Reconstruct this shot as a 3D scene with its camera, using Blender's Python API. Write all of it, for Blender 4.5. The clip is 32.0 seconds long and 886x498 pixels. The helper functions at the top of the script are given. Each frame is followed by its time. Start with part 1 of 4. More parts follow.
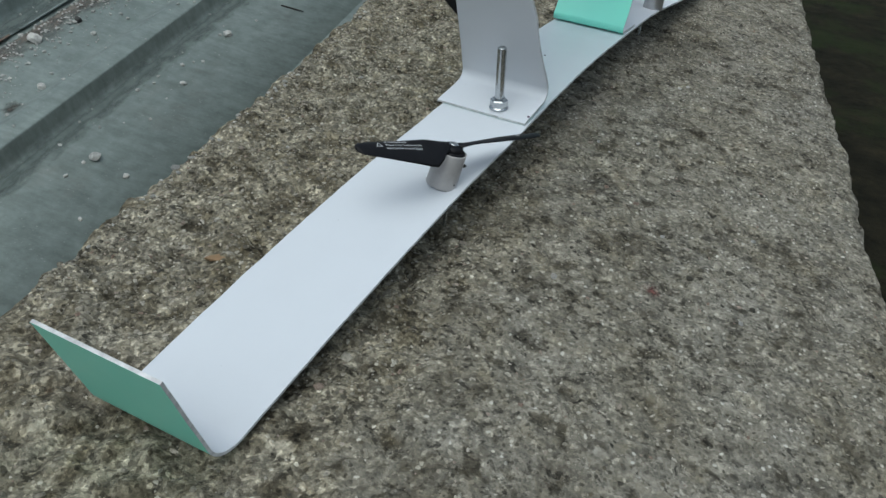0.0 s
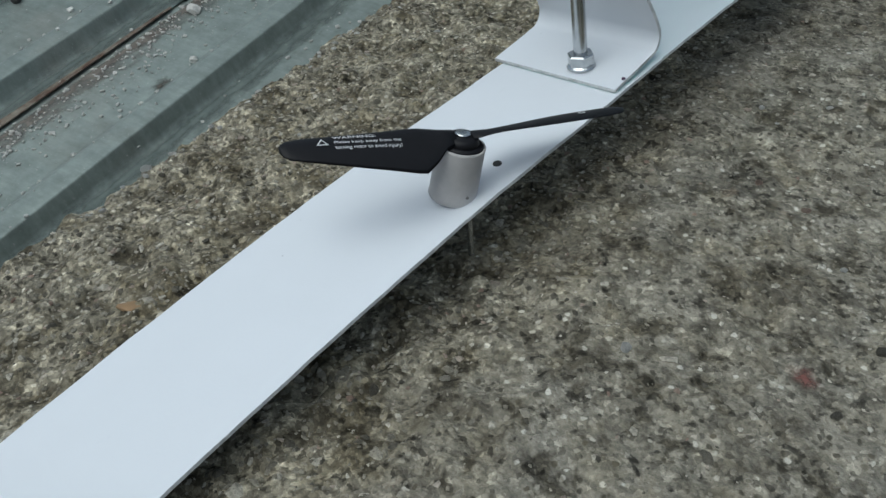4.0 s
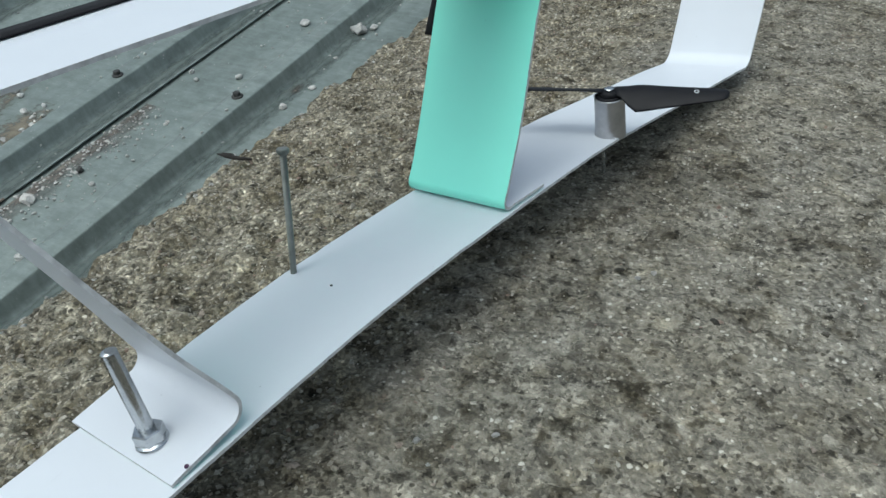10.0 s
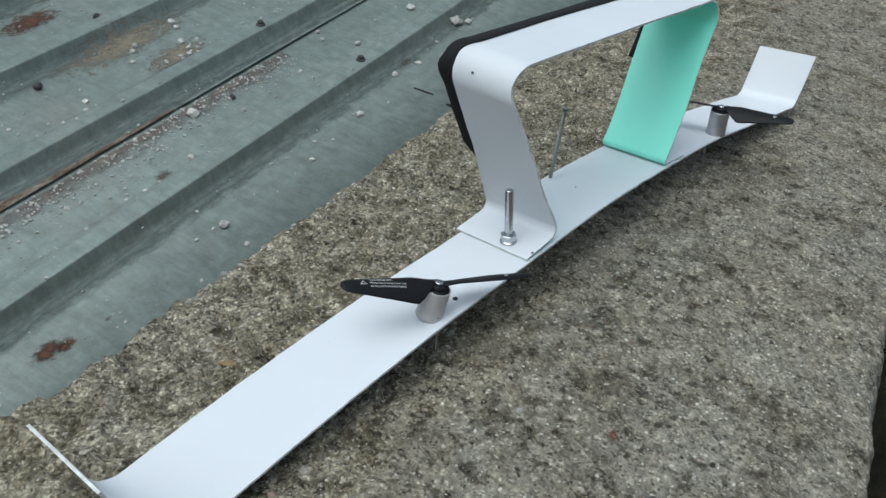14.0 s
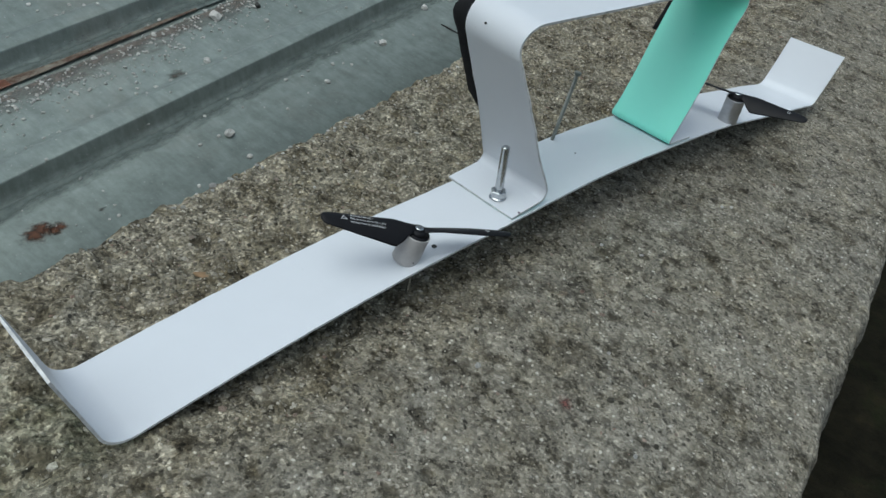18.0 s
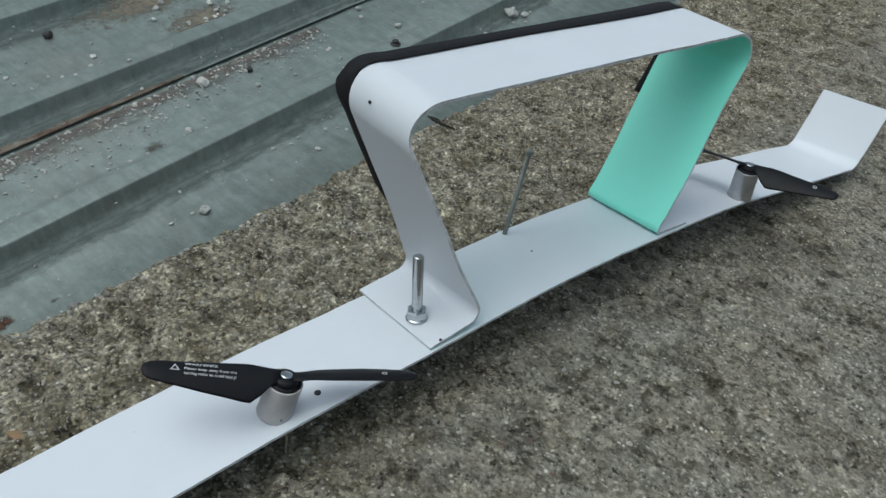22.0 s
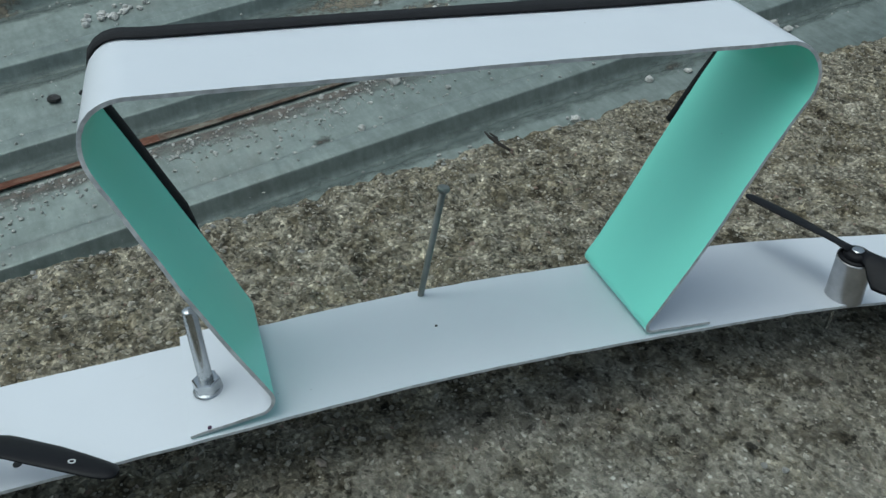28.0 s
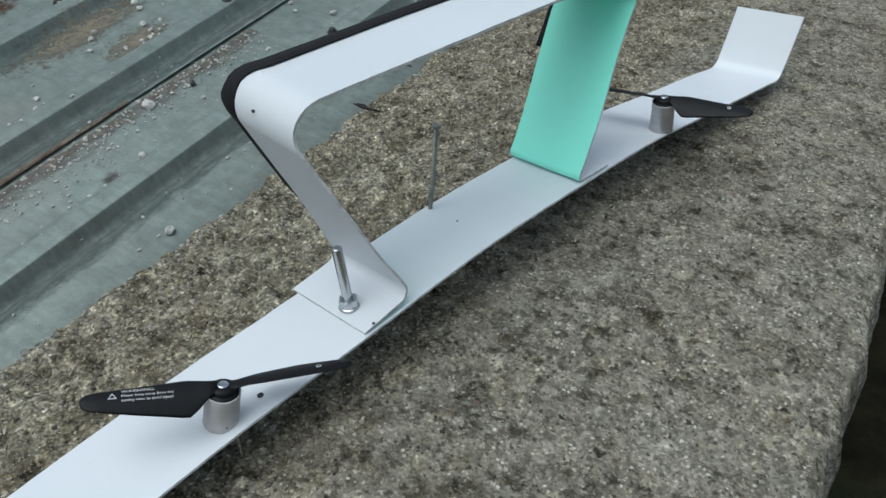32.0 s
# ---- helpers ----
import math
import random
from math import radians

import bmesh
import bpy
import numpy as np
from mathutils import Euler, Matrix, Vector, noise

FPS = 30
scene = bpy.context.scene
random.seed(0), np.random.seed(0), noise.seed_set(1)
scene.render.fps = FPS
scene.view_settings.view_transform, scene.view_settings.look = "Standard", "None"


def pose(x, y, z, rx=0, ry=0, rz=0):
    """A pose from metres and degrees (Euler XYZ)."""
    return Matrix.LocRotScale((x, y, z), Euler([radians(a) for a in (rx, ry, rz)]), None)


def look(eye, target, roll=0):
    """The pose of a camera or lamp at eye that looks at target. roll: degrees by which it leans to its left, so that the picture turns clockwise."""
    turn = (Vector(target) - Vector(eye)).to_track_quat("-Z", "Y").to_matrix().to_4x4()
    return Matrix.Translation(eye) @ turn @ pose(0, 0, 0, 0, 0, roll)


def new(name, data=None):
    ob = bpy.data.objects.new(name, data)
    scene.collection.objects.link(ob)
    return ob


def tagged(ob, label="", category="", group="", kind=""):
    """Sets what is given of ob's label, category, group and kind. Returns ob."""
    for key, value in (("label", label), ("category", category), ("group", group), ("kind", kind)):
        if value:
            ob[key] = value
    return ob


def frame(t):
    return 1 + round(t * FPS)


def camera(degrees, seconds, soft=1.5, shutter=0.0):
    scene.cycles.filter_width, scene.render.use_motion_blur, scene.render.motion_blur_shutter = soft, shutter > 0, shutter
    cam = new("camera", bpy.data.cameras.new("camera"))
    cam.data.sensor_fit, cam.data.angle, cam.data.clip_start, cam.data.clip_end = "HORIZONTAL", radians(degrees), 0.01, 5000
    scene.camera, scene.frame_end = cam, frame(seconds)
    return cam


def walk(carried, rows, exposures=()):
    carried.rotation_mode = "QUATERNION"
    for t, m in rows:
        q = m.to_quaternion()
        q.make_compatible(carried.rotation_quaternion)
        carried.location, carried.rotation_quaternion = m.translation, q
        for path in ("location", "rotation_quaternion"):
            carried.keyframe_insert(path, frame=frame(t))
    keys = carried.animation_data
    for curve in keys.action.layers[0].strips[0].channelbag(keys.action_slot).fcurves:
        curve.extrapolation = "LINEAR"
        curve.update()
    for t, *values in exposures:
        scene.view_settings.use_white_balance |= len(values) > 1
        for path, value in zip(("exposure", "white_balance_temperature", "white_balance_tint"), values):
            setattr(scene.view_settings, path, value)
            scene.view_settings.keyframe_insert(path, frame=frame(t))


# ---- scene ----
import functools
cam = camera(55.8, 32.0)
# seconds, place in metres, turn in degrees
ROWS = [
    (0.0, 0.0015, 0.0028, 0.2676, 54.87, -6.23, 16.60),
    (0.5, 0.0268, 0.0143, 0.2701, 54.21, -3.29, 16.83),
    (1.0, 0.0522, 0.0373, 0.2686, 54.55, -0.30, 19.98),
    (1.5, 0.0434, 0.0620, 0.2717, 54.03, -0.25, 24.76),
    (2.0, 0.0512, 0.0898, 0.2665, 52.66, 0.01, 26.03),
    (2.5, 0.0551, 0.1257, 0.2494, 51.32, -0.02, 27.61),
    (3.0, 0.0547, 0.1446, 0.2322, 51.98, 2.60, 29.01),
    (3.5, 0.0467, 0.1638, 0.2165, 51.90, 3.47, 29.68),
    (5.5, 0.0312, 0.2187, 0.1840, 49.98, 5.08, 31.06),
    (6.0, 0.0241, 0.2067, 0.1840, 50.74, 5.23, 30.46),
    (6.5, 0.0334, 0.2244, 0.1811, 51.33, 6.39, 29.05),
    (7.0, 0.0663, 0.2759, 0.1705, 51.91, 5.87, 29.15),
    (7.5, 0.0928, 0.3244, 0.1809, 52.70, 5.88, 26.67),
    (8.0, 0.1014, 0.3477, 0.2148, 55.34, 6.42, 27.23),
    (8.5, 0.1122, 0.3656, 0.2388, 57.17, 5.17, 25.42),
    (9.0, 0.1232, 0.3823, 0.2380, 57.92, 4.75, 23.54),
    (9.5, 0.1233, 0.3772, 0.2335, 57.53, 5.57, 24.42),
    (10.0, 0.1202, 0.3501, 0.2403, 57.70, 5.65, 26.11),
    (10.5, 0.1195, 0.3189, 0.2508, 58.52, 5.56, 27.64),
    (11.0, 0.1212, 0.2921, 0.2774, 59.47, 4.77, 27.02),
    (11.5, 0.1226, 0.2743, 0.2838, 60.11, 3.48, 25.42),
    (12.0, 0.1195, 0.2507, 0.2764, 60.19, 1.89, 22.55),
    (12.5, 0.1136, 0.1837, 0.2756, 59.18, 2.23, 23.00),
    (13.0, 0.1054, 0.1093, 0.2822, 58.20, 1.21, 23.13),
    (13.5, 0.0927, 0.0646, 0.3147, 56.88, -2.61, 25.73),
    (14.0, 0.0998, 0.0267, 0.3475, 57.00, -3.72, 29.00),
    (14.5, 0.1092, -0.0006, 0.3614, 55.90, -5.37, 32.12),
    (15.0, 0.1184, -0.0093, 0.3734, 54.82, -7.06, 33.07),
    (15.5, 0.1243, -0.0052, 0.3727, 54.72, -7.70, 32.61),
    (17.5, 0.1093, 0.0245, 0.3547, 52.36, -11.14, 34.30),
    (18.0, 0.1107, 0.0357, 0.3546, 52.12, -10.72, 34.52),
    (18.5, 0.1073, 0.0417, 0.3623, 53.37, -10.70, 34.86),
    (19.0, 0.1004, 0.0379, 0.3684, 54.03, -11.41, 35.75),
    (19.5, 0.0980, 0.0445, 0.3633, 53.73, -11.27, 36.10),
    (20.0, 0.1004, 0.0513, 0.3603, 53.17, -10.99, 36.10),
    (20.5, 0.1040, 0.0677, 0.3569, 53.04, -10.19, 35.77),
    (21.0, 0.1138, 0.1075, 0.3475, 53.67, -8.46, 34.63),
    (21.5, 0.1136, 0.1453, 0.3312, 54.64, -7.88, 35.84),
    (22.0, 0.1128, 0.1971, 0.3287, 54.84, -7.24, 37.48),
    (22.5, 0.1079, 0.2323, 0.3149, 54.57, -6.51, 37.61),
    (23.0, 0.1043, 0.2695, 0.3033, 53.69, -5.47, 38.22),
    (23.5, 0.0959, 0.3002, 0.3003, 53.77, -5.23, 39.04),
    (24.0, 0.0997, 0.3325, 0.2785, 53.70, -3.98, 41.18),
    (24.5, 0.1134, 0.3556, 0.2734, 52.64, -1.74, 44.80),
    (25.0, 0.1251, 0.3553, 0.2837, 52.41, -2.22, 46.33),
    (25.5, 0.1049, 0.3775, 0.2700, 51.78, -3.60, 47.69),
    (26.0, 0.1155, 0.4189, 0.2623, 52.49, -5.62, 53.62),
    (26.5, 0.1304, 0.4504, 0.2636, 52.94, -2.17, 59.36),
    (28.5, 0.1727, 0.4300, 0.2927, 54.12, -1.80, 60.13),
    (29.0, 0.1689, 0.4054, 0.2952, 54.28, 0.48, 52.81),
    (29.5, 0.1692, 0.3860, 0.2960, 54.16, 5.43, 45.28),
    (30.0, 0.1611, 0.3521, 0.2973, 53.56, 4.83, 40.01),
    (30.5, 0.1518, 0.3033, 0.3018, 53.23, 4.02, 36.91),
    (31.0, 0.1526, 0.2592, 0.3245, 52.86, 3.53, 33.90),
    (31.5, 0.1488, 0.2330, 0.3314, 53.17, 2.75, 32.44),
    (32.0, 0.1535, 0.2153, 0.3430, 53.14, 1.10, 31.57),
]
EXPOSURE = [(t, e, 5830 if 23 < t < 30.5 else 6000, -4 if 23 < t < 30 else 0) for t, e in ((0, 0.03), (3, 0.03), (6, -0.04), (7, -0.10), (8, 0.34), (9, 0.38), (10, 0.37), (11, 0.38), (12, 0.2), (13, 0.3), (14, 0.3), (15, 0.12), (18, 0.04), (20, 0.04), (22, 0.04), (24, 0.02), (26, -0.01), (27, -0.01), (29, 0.04), (31, 0.1), (32, 0.2))]
walk(cam, [(t, pose(*p)) for t, *p in ROWS], EXPOSURE)

# ---- light ----
world = bpy.data.worlds.new("overcast_sky")
scene.world = world
world.use_nodes = True
wn, wl = world.node_tree.nodes, world.node_tree.links
sky = wn.new("ShaderNodeTexSky")
sky.sky_type = "NISHITA"
sky.sun_disc = False
sky.sun_elevation, sky.sun_rotation = radians(66), radians(200)
sky.air_density, sky.dust_density, sky.ozone_density = 1.0, 4.0, 1.0
soften = wn.new("ShaderNodeHueSaturation")
soften.inputs["Saturation"].default_value = 0.52
wl.new(sky.outputs[0], soften.inputs["Color"])
wl.new(soften.outputs[0], wn["Background"].inputs["Color"])
wn["Background"].inputs["Strength"].default_value = 0.12

sun = new("sun", bpy.data.lights.new("sun", "SUN"))
sun.data.energy, sun.data.angle, sun.data.color = 0.97, radians(62), (1.0, 0.985, 0.96)
sun.matrix_world = look((-0.7, -1.9, 4.6), (0, 0, 0))


# ---- materials ----
class Shader:
    """A principled material with a few chained helpers."""

    def __init__(self, name, rough=0.5, metal=0.0, spec=0.5):
        self.mat = bpy.data.materials.new(name)
        self.mat.use_nodes = True
        self.n, self.l = self.mat.node_tree.nodes, self.mat.node_tree.links
        self.p = self.n["Principled BSDF"]
        self.p.inputs["Roughness"].default_value = rough
        self.p.inputs["Metallic"].default_value = metal
        self.p.inputs["Specular IOR Level"].default_value = spec
        self.where = self.n.new("ShaderNodeTexCoord").outputs["Object"]

    def stretch(self, x, y, z):
        m = self.n.new("ShaderNodeMapping")
        m.inputs["Scale"].default_value = (x, y, z)
        self.l.new(self.where, m.inputs["Vector"])
        return m.outputs[0]

    def noise(self, scale, detail=4.0, rough=0.6, vec=None, distort=0.0):
        t = self.n.new("ShaderNodeTexNoise")
        t.inputs["Scale"].default_value, t.inputs["Detail"].default_value = scale, detail
        t.inputs["Roughness"].default_value, t.inputs["Distortion"].default_value = rough, distort
        self.l.new(vec or self.where, t.inputs["Vector"])
        return t.outputs["Fac"]

    def cells(self, scale, out="Color", feature="F1", vec=None):
        t = self.n.new("ShaderNodeTexVoronoi")
        t.feature = feature
        t.inputs["Scale"].default_value = scale
        self.l.new(vec or self.where, t.inputs["Vector"])
        return t.outputs[out]

    def island(self):
        return self.n.new("ShaderNodeNewGeometry").outputs["Random Per Island"]

    def each(self):
        return self.n.new("ShaderNodeObjectInfo").outputs["Random"]

    def ramp(self, fac, *stops):
        r = self.n.new("ShaderNodeValToRGB")
        while len(r.color_ramp.elements) < len(stops):
            r.color_ramp.elements.new(0.5)
        for e, (at, c) in zip(r.color_ramp.elements, stops):
            e.position = at
            e.color = (*c, 1) if isinstance(c, tuple) else (c, c, c, 1)
        self.l.new(fac, r.inputs[0])
        return r.outputs[0]

    def mix(self, fac, a, b, mode="MIX"):
        m = self.n.new("ShaderNodeMix")
        m.data_type, m.blend_type = "RGBA", mode
        for socket, v in ((m.inputs[0], fac), (m.inputs[6], a), (m.inputs[7], b)):
            if isinstance(v, bpy.types.NodeSocket):
                self.l.new(v, socket)
            elif isinstance(v, tuple):
                socket.default_value = (*v, 1)
            elif socket.type == "RGBA":
                socket.default_value = (v, v, v, 1)
            else:
                socket.default_value = v
        return m.outputs[2]

    def color(self, c):
        if isinstance(c, tuple):
            self.p.inputs["Base Color"].default_value = (*c, 1)
        else:
            self.l.new(c, self.p.inputs["Base Color"])
        return self

    def rough(self, fac, low, high):
        m = self.n.new("ShaderNodeMapRange")
        m.inputs["To Min"].default_value, m.inputs["To Max"].default_value = low, high
        self.l.new(fac, m.inputs[0])
        self.l.new(m.outputs[0], self.p.inputs["Roughness"])
        return self

    def bump(self, height, strength, distance):
        b = self.n.new("ShaderNodeBump")
        b.inputs["Strength"].default_value, b.inputs["Distance"].default_value = strength, distance
        self.l.new(height, b.inputs["Height"])
        old = self.p.inputs["Normal"].links
        if old:
            self.l.new(old[0].from_socket, b.inputs["Normal"])
        self.l.new(b.outputs[0], self.p.inputs["Normal"])
        return self


def concrete_material():
    s = Shader("weathered_concrete", 0.95, spec=0.2)
    sep = s.n.new("ShaderNodeSeparateXYZ")
    s.l.new(s.where, sep.inputs[0])
    # the side towards the roof is more weathered
    old = s.n.new("ShaderNodeMath")
    old.operation = "MULTIPLY_ADD"
    s.l.new(sep.outputs[0], old.inputs[0])
    old.inputs[1].default_value = -7.0
    s.l.new(s.noise(22, 5, 0.7), old.inputs[2])
    old = s.ramp(old.outputs[0], (0.75, 0.0), (1.35, 1.0))

    def channels(colour):
        split = s.n.new("ShaderNodeSeparateColor")
        s.l.new(colour, split.inputs[0])
        return split.outputs

    def both(a, b):
        m = s.n.new("ShaderNodeMath")
        m.operation = "MULTIPLY"
        s.l.new(a, m.inputs[0])
        s.l.new(b, m.inputs[1])
        return m.outputs[0]

    def warped(scale, amount):
        """Places shifted at random, so that grains come out ragged."""
        t = s.n.new("ShaderNodeTexNoise")
        t.inputs["Scale"].default_value, t.inputs["Detail"].default_value = scale, 3.0
        s.l.new(s.where, t.inputs["Vector"])
        k = s.n.new("ShaderNodeVectorMath")
        k.operation = "MULTIPLY_ADD"
        s.l.new(t.outputs["Color"], k.inputs[0])
        k.inputs[1].default_value = (amount, amount, amount)
        s.l.new(s.where, k.inputs[2])
        return k.outputs[0]

    fine, coarse = warped(520, 0.0016), warped(210, 0.0055)
    # cement paste in pale and dark patches
    c = s.ramp(s.noise(40, 6, 0.76), (0.30, (0.128, 0.120, 0.102)), (0.5, (0.220, 0.209, 0.181)), (0.70, (0.298, 0.285, 0.248)))
    c = s.mix(1.0, c, s.ramp(s.noise(260, 4, 0.78), (0.30, 0.58), (0.5, 1.0), (0.70, 1.38)), "MULTIPLY")
    c = s.mix(1.0, c, s.ramp(s.noise(105, 4, 0.7), (0.34, 0.62), (0.5, 1.0), (0.66, 1.2)), "MULTIPLY")
    # sand grains, each with its own tone
    sand = channels(s.cells(560, vec=fine))
    c = s.mix(1.0, c, s.ramp(sand[0], (0.0, 0.62), (0.2, 0.85), (0.6, 1.02), (0.86, 1.16), (0.97, 1.6)), "MULTIPLY")
    # coarser grit, worn flush: some pale, some dark
    grit, near = channels(s.cells(370, vec=fine)), s.cells(370, "Distance", vec=fine)
    core = s.ramp(near, (0.30, 1.0), (0.46, 0.0))
    c = s.mix(both(core, s.ramp(grit[0], (0.80, 0.0), (0.84, 0.85))), c, s.ramp(grit[1], (0.0, (0.25, 0.238, 0.20)), (0.5, (0.36, 0.348, 0.308)), (0.9, (0.62, 0.61, 0.57))))
    c = s.mix(both(core, s.ramp(grit[2], (0.84, 0.0), (0.88, 0.85))), c, s.ramp(grit[1], (0.0, (0.040, 0.038, 0.032)), (1.0, (0.11, 0.10, 0.075))))
    # flush pieces of a few millimetres, grey, tan and dark
    peb, far = channels(s.cells(105, vec=coarse)), s.cells(105, "Distance", vec=coarse)
    body = s.ramp(far, (0.30, 1.0), (0.42, 0.0))
    flush = s.mix(1.0, s.ramp(peb[1], (0.0, (0.075, 0.070, 0.060)), (0.45, (0.125, 0.117, 0.096)), (0.75, (0.215, 0.20, 0.162)), (0.97, (0.34, 0.33, 0.295))), s.ramp(s.noise(380, 3), (0.3, 0.75), (0.7, 1.22)), "MULTIPLY")
    c = s.mix(both(body, s.ramp(peb[0], (0.80, 0.0), (0.84, 0.75))), c, flush)
    # pits where grains fell out
    c = s.mix(0.9, c, s.ramp(s.noise(150, 3, 0.55, distort=0.4), (0.315, 0.24), (0.36, 1.0)), "MULTIPLY")
    holes = s.ramp(s.noise(190, 3, 0.6), (0.38, 0.30), (0.45, 1.0))
    c = s.mix(s.ramp(s.noise(26, 3, 0.6), (0.46, 0.0), (0.58, 0.9)), c, s.mix(1.0, c, holes, "MULTIPLY"))
    # dark spots of a centimetre or so, where soil has lodged
    spot = s.ramp(s.noise(58, 4, 0.66, distort=0.3), (0.550, 0.0), (0.635, 0.9))
    c = s.mix(spot, c, s.mix(1.0, c, (0.36, 0.345, 0.31), "MULTIPLY"))
    # paler cement where the skin is whole
    c = s.mix(s.ramp(s.noise(34, 4, 0.65), (0.54, 0.0), (0.66, 0.8)), c, s.mix(1.0, c, (1.15, 1.145, 1.13), "MULTIPLY"))
    # brown and olive staining
    c = s.mix(s.ramp(s.noise(9, 5, 0.7), (0.30, 0.3), (0.62, 1.0)), c, s.mix(1.0, c, (1.0, 0.965, 0.885), "MULTIPLY"))
    c = s.mix(s.ramp(s.noise(48, 4, 0.7), (0.52, 0.0), (0.66, 0.6)), c, s.mix(1.0, c, (0.98, 0.95, 0.86), "MULTIPLY"))
    # the weathered side: sharper crumbs, cream and grey
    crumb = s.ramp(channels(s.cells(430, vec=fine))[1], (0.0, 0.42), (0.25, 0.80), (0.55, 1.0), (0.85, 1.35), (0.98, 1.85))
    c = s.mix(old, c, s.mix(0.85, c, crumb, "MULTIPLY"))
    c = s.mix(old, c, s.mix(1.0, c, (1.10, 1.08, 1.02), "MULTIPLY"))
    dirt = s.mix(old, s.ramp(s.noise(19, 6, 0.78, distort=0.8), (0.50, 0.0), (0.64, 0.8)), s.ramp(s.noise(38, 5, 0.7, distort=0.6), (0.44, 0.0), (0.60, 0.9)))
    c = s.mix(dirt, c, s.mix(1.0, c, (0.44, 0.415, 0.36), "MULTIPLY"))
    moss = s.ramp(s.noise(10, 5, 0.74, distort=0.5), (0.55, 0.0), (0.68, 0.75))
    c = s.mix(moss, c, s.mix(1.0, c, (0.54, 0.51, 0.43), "MULTIPLY"))
    red = s.ramp(s.noise(33, 4, 0.7), (0.66, 0.0), (0.74, 0.45))
    s.color(s.mix(red, c, s.mix(1.0, c, (0.95, 0.70, 0.60), "MULTIPLY")))
    s.bump(s.noise(560, 3, 0.6), 0.6, 0.0009).bump(s.ramp(near, (0.0, 1.0), (0.8, 0.0)), 0.35, 0.0010).bump(s.noise(170, 4, 0.72), 0.45, 0.0020)
    return s.mat


def stone_material(name="aggregate_stone", single=False):
    s = Shader(name, 0.8, spec=0.35)
    c = s.ramp(s.each() if single else s.island(), (0.0, (0.06, 0.055, 0.043)), (0.20, (0.13, 0.118, 0.092)), (0.42, (0.195, 0.178, 0.140)), (0.76, (0.270, 0.249, 0.200)), (0.92, (0.47, 0.44, 0.37)), (0.99, (0.20, 0.14, 0.11)))
    s.color(s.mix(0.9, c, s.ramp(s.noise(520, 4, 0.7), (0.3, 0.45), (0.7, 1.4)), "MULTIPLY"))
    s.bump(s.noise(700, 3, 0.7), 0.9, 0.0012)
    return s.mat


def loose_stone_material():
    s = Shader("loose_pebble_stone", 0.85, spec=0.3)
    c = s.ramp(s.each(), (0.0, (0.42, 0.42, 0.40)), (0.5, (0.54, 0.53, 0.50)), (1.0, (0.68, 0.67, 0.64)))
    s.color(s.mix(0.7, c, s.ramp(s.noise(260, 4), (0.3, 0.5), (0.7, 1.2)), "MULTIPLY"))
    s.bump(s.noise(300, 4), 0.8, 0.002)
    return s.mat


def roof_material():
    s = Shader("aged_galvanised_steel", 0.5, 0.45, 0.4)
    along_y = s.stretch(1.0, 0.10, 1.0)
    tone = s.ramp(s.noise(7, 5, 0.65, along_y), (0.3, (0.186, 0.222, 0.206)), (0.7, (0.258, 0.297, 0.277)))
    blot = s.ramp(s.noise(38, 6, 0.7), (0.33, 0.72), (0.66, 1.16))
    c = s.mix(0.8, tone, blot, "MULTIPLY")
    dust = s.ramp(s.noise(3.2, 6, 0.7), (0.52, 0.0), (0.72, 0.6))
    c = s.mix(dust, c, (0.245, 0.235, 0.205))
    streak = s.ramp(s.noise(110, 4, 0.7, s.stretch(0.22, 1.0, 0.22)), (0.32, 0.72), (0.6, 1.08))
    c = s.mix(0.5, c, streak, "MULTIPLY")
    speck = s.ramp(s.noise(310, 2, 0.5), (0.68, 0.0), (0.74, 0.6))
    c = s.mix(speck, c, (0.40, 0.41, 0.39))
    s.color(c).rough(s.noise(25, 4), 0.42, 0.68)
    s.bump(s.noise(60, 5, 0.7), 0.25, 0.002)
    return s.mat


def rust_material(name, *tones):
    s = Shader(name, 0.9, spec=0.2)
    c = s.ramp(s.noise(75, 6, 0.8, s.stretch(1.0, 0.35, 1.0)), *zip((0.30, 0.43, 0.53, 0.68), tones))
    s.color(c).bump(s.noise(240, 4), 0.8, 0.002)
    return s.mat


def fading(s, solid, low, high, size, ragged):
    """Lets a crust thin out: solid is 1 where it is thick and 0 at its rim."""
    at = s.n.new("ShaderNodeMapping")
    at.inputs["Scale"].default_value = size
    s.l.new(s.where, at.inputs["Vector"])
    rough = s.n.new("ShaderNodeMath")
    rough.operation = "MULTIPLY_ADD"
    s.l.new(s.noise(1.0, 6, 0.72, at.outputs[0]), rough.inputs[0])
    rough.inputs[1].default_value = ragged
    s.l.new(solid, rough.inputs[2])
    s.l.new(s.ramp(rough.outputs[0], (low, 0.0), (high, 1.0)), s.p.inputs["Alpha"])


def stain_material(name, dark, light, ragged=0.9, most=1.0, size=85, low=0.62):
    """A round blot of dirt or rust, thick in the middle."""
    s = Shader(name, 0.85, spec=0.2)
    s.color(s.ramp(s.noise(110, 5, 0.7), (0.32, dark), (0.68, light)))
    out = s.n.new("ShaderNodeVectorMath")
    out.operation = "LENGTH"
    s.l.new(s.n.new("ShaderNodeTexCoord").outputs["UV"], out.inputs[0])
    fading(s, s.ramp(out.outputs["Value"], (0.0, 0.5 * most), (1.0, 0.0)), low, low + 0.24, (size, size, size), ragged)
    return s.mat


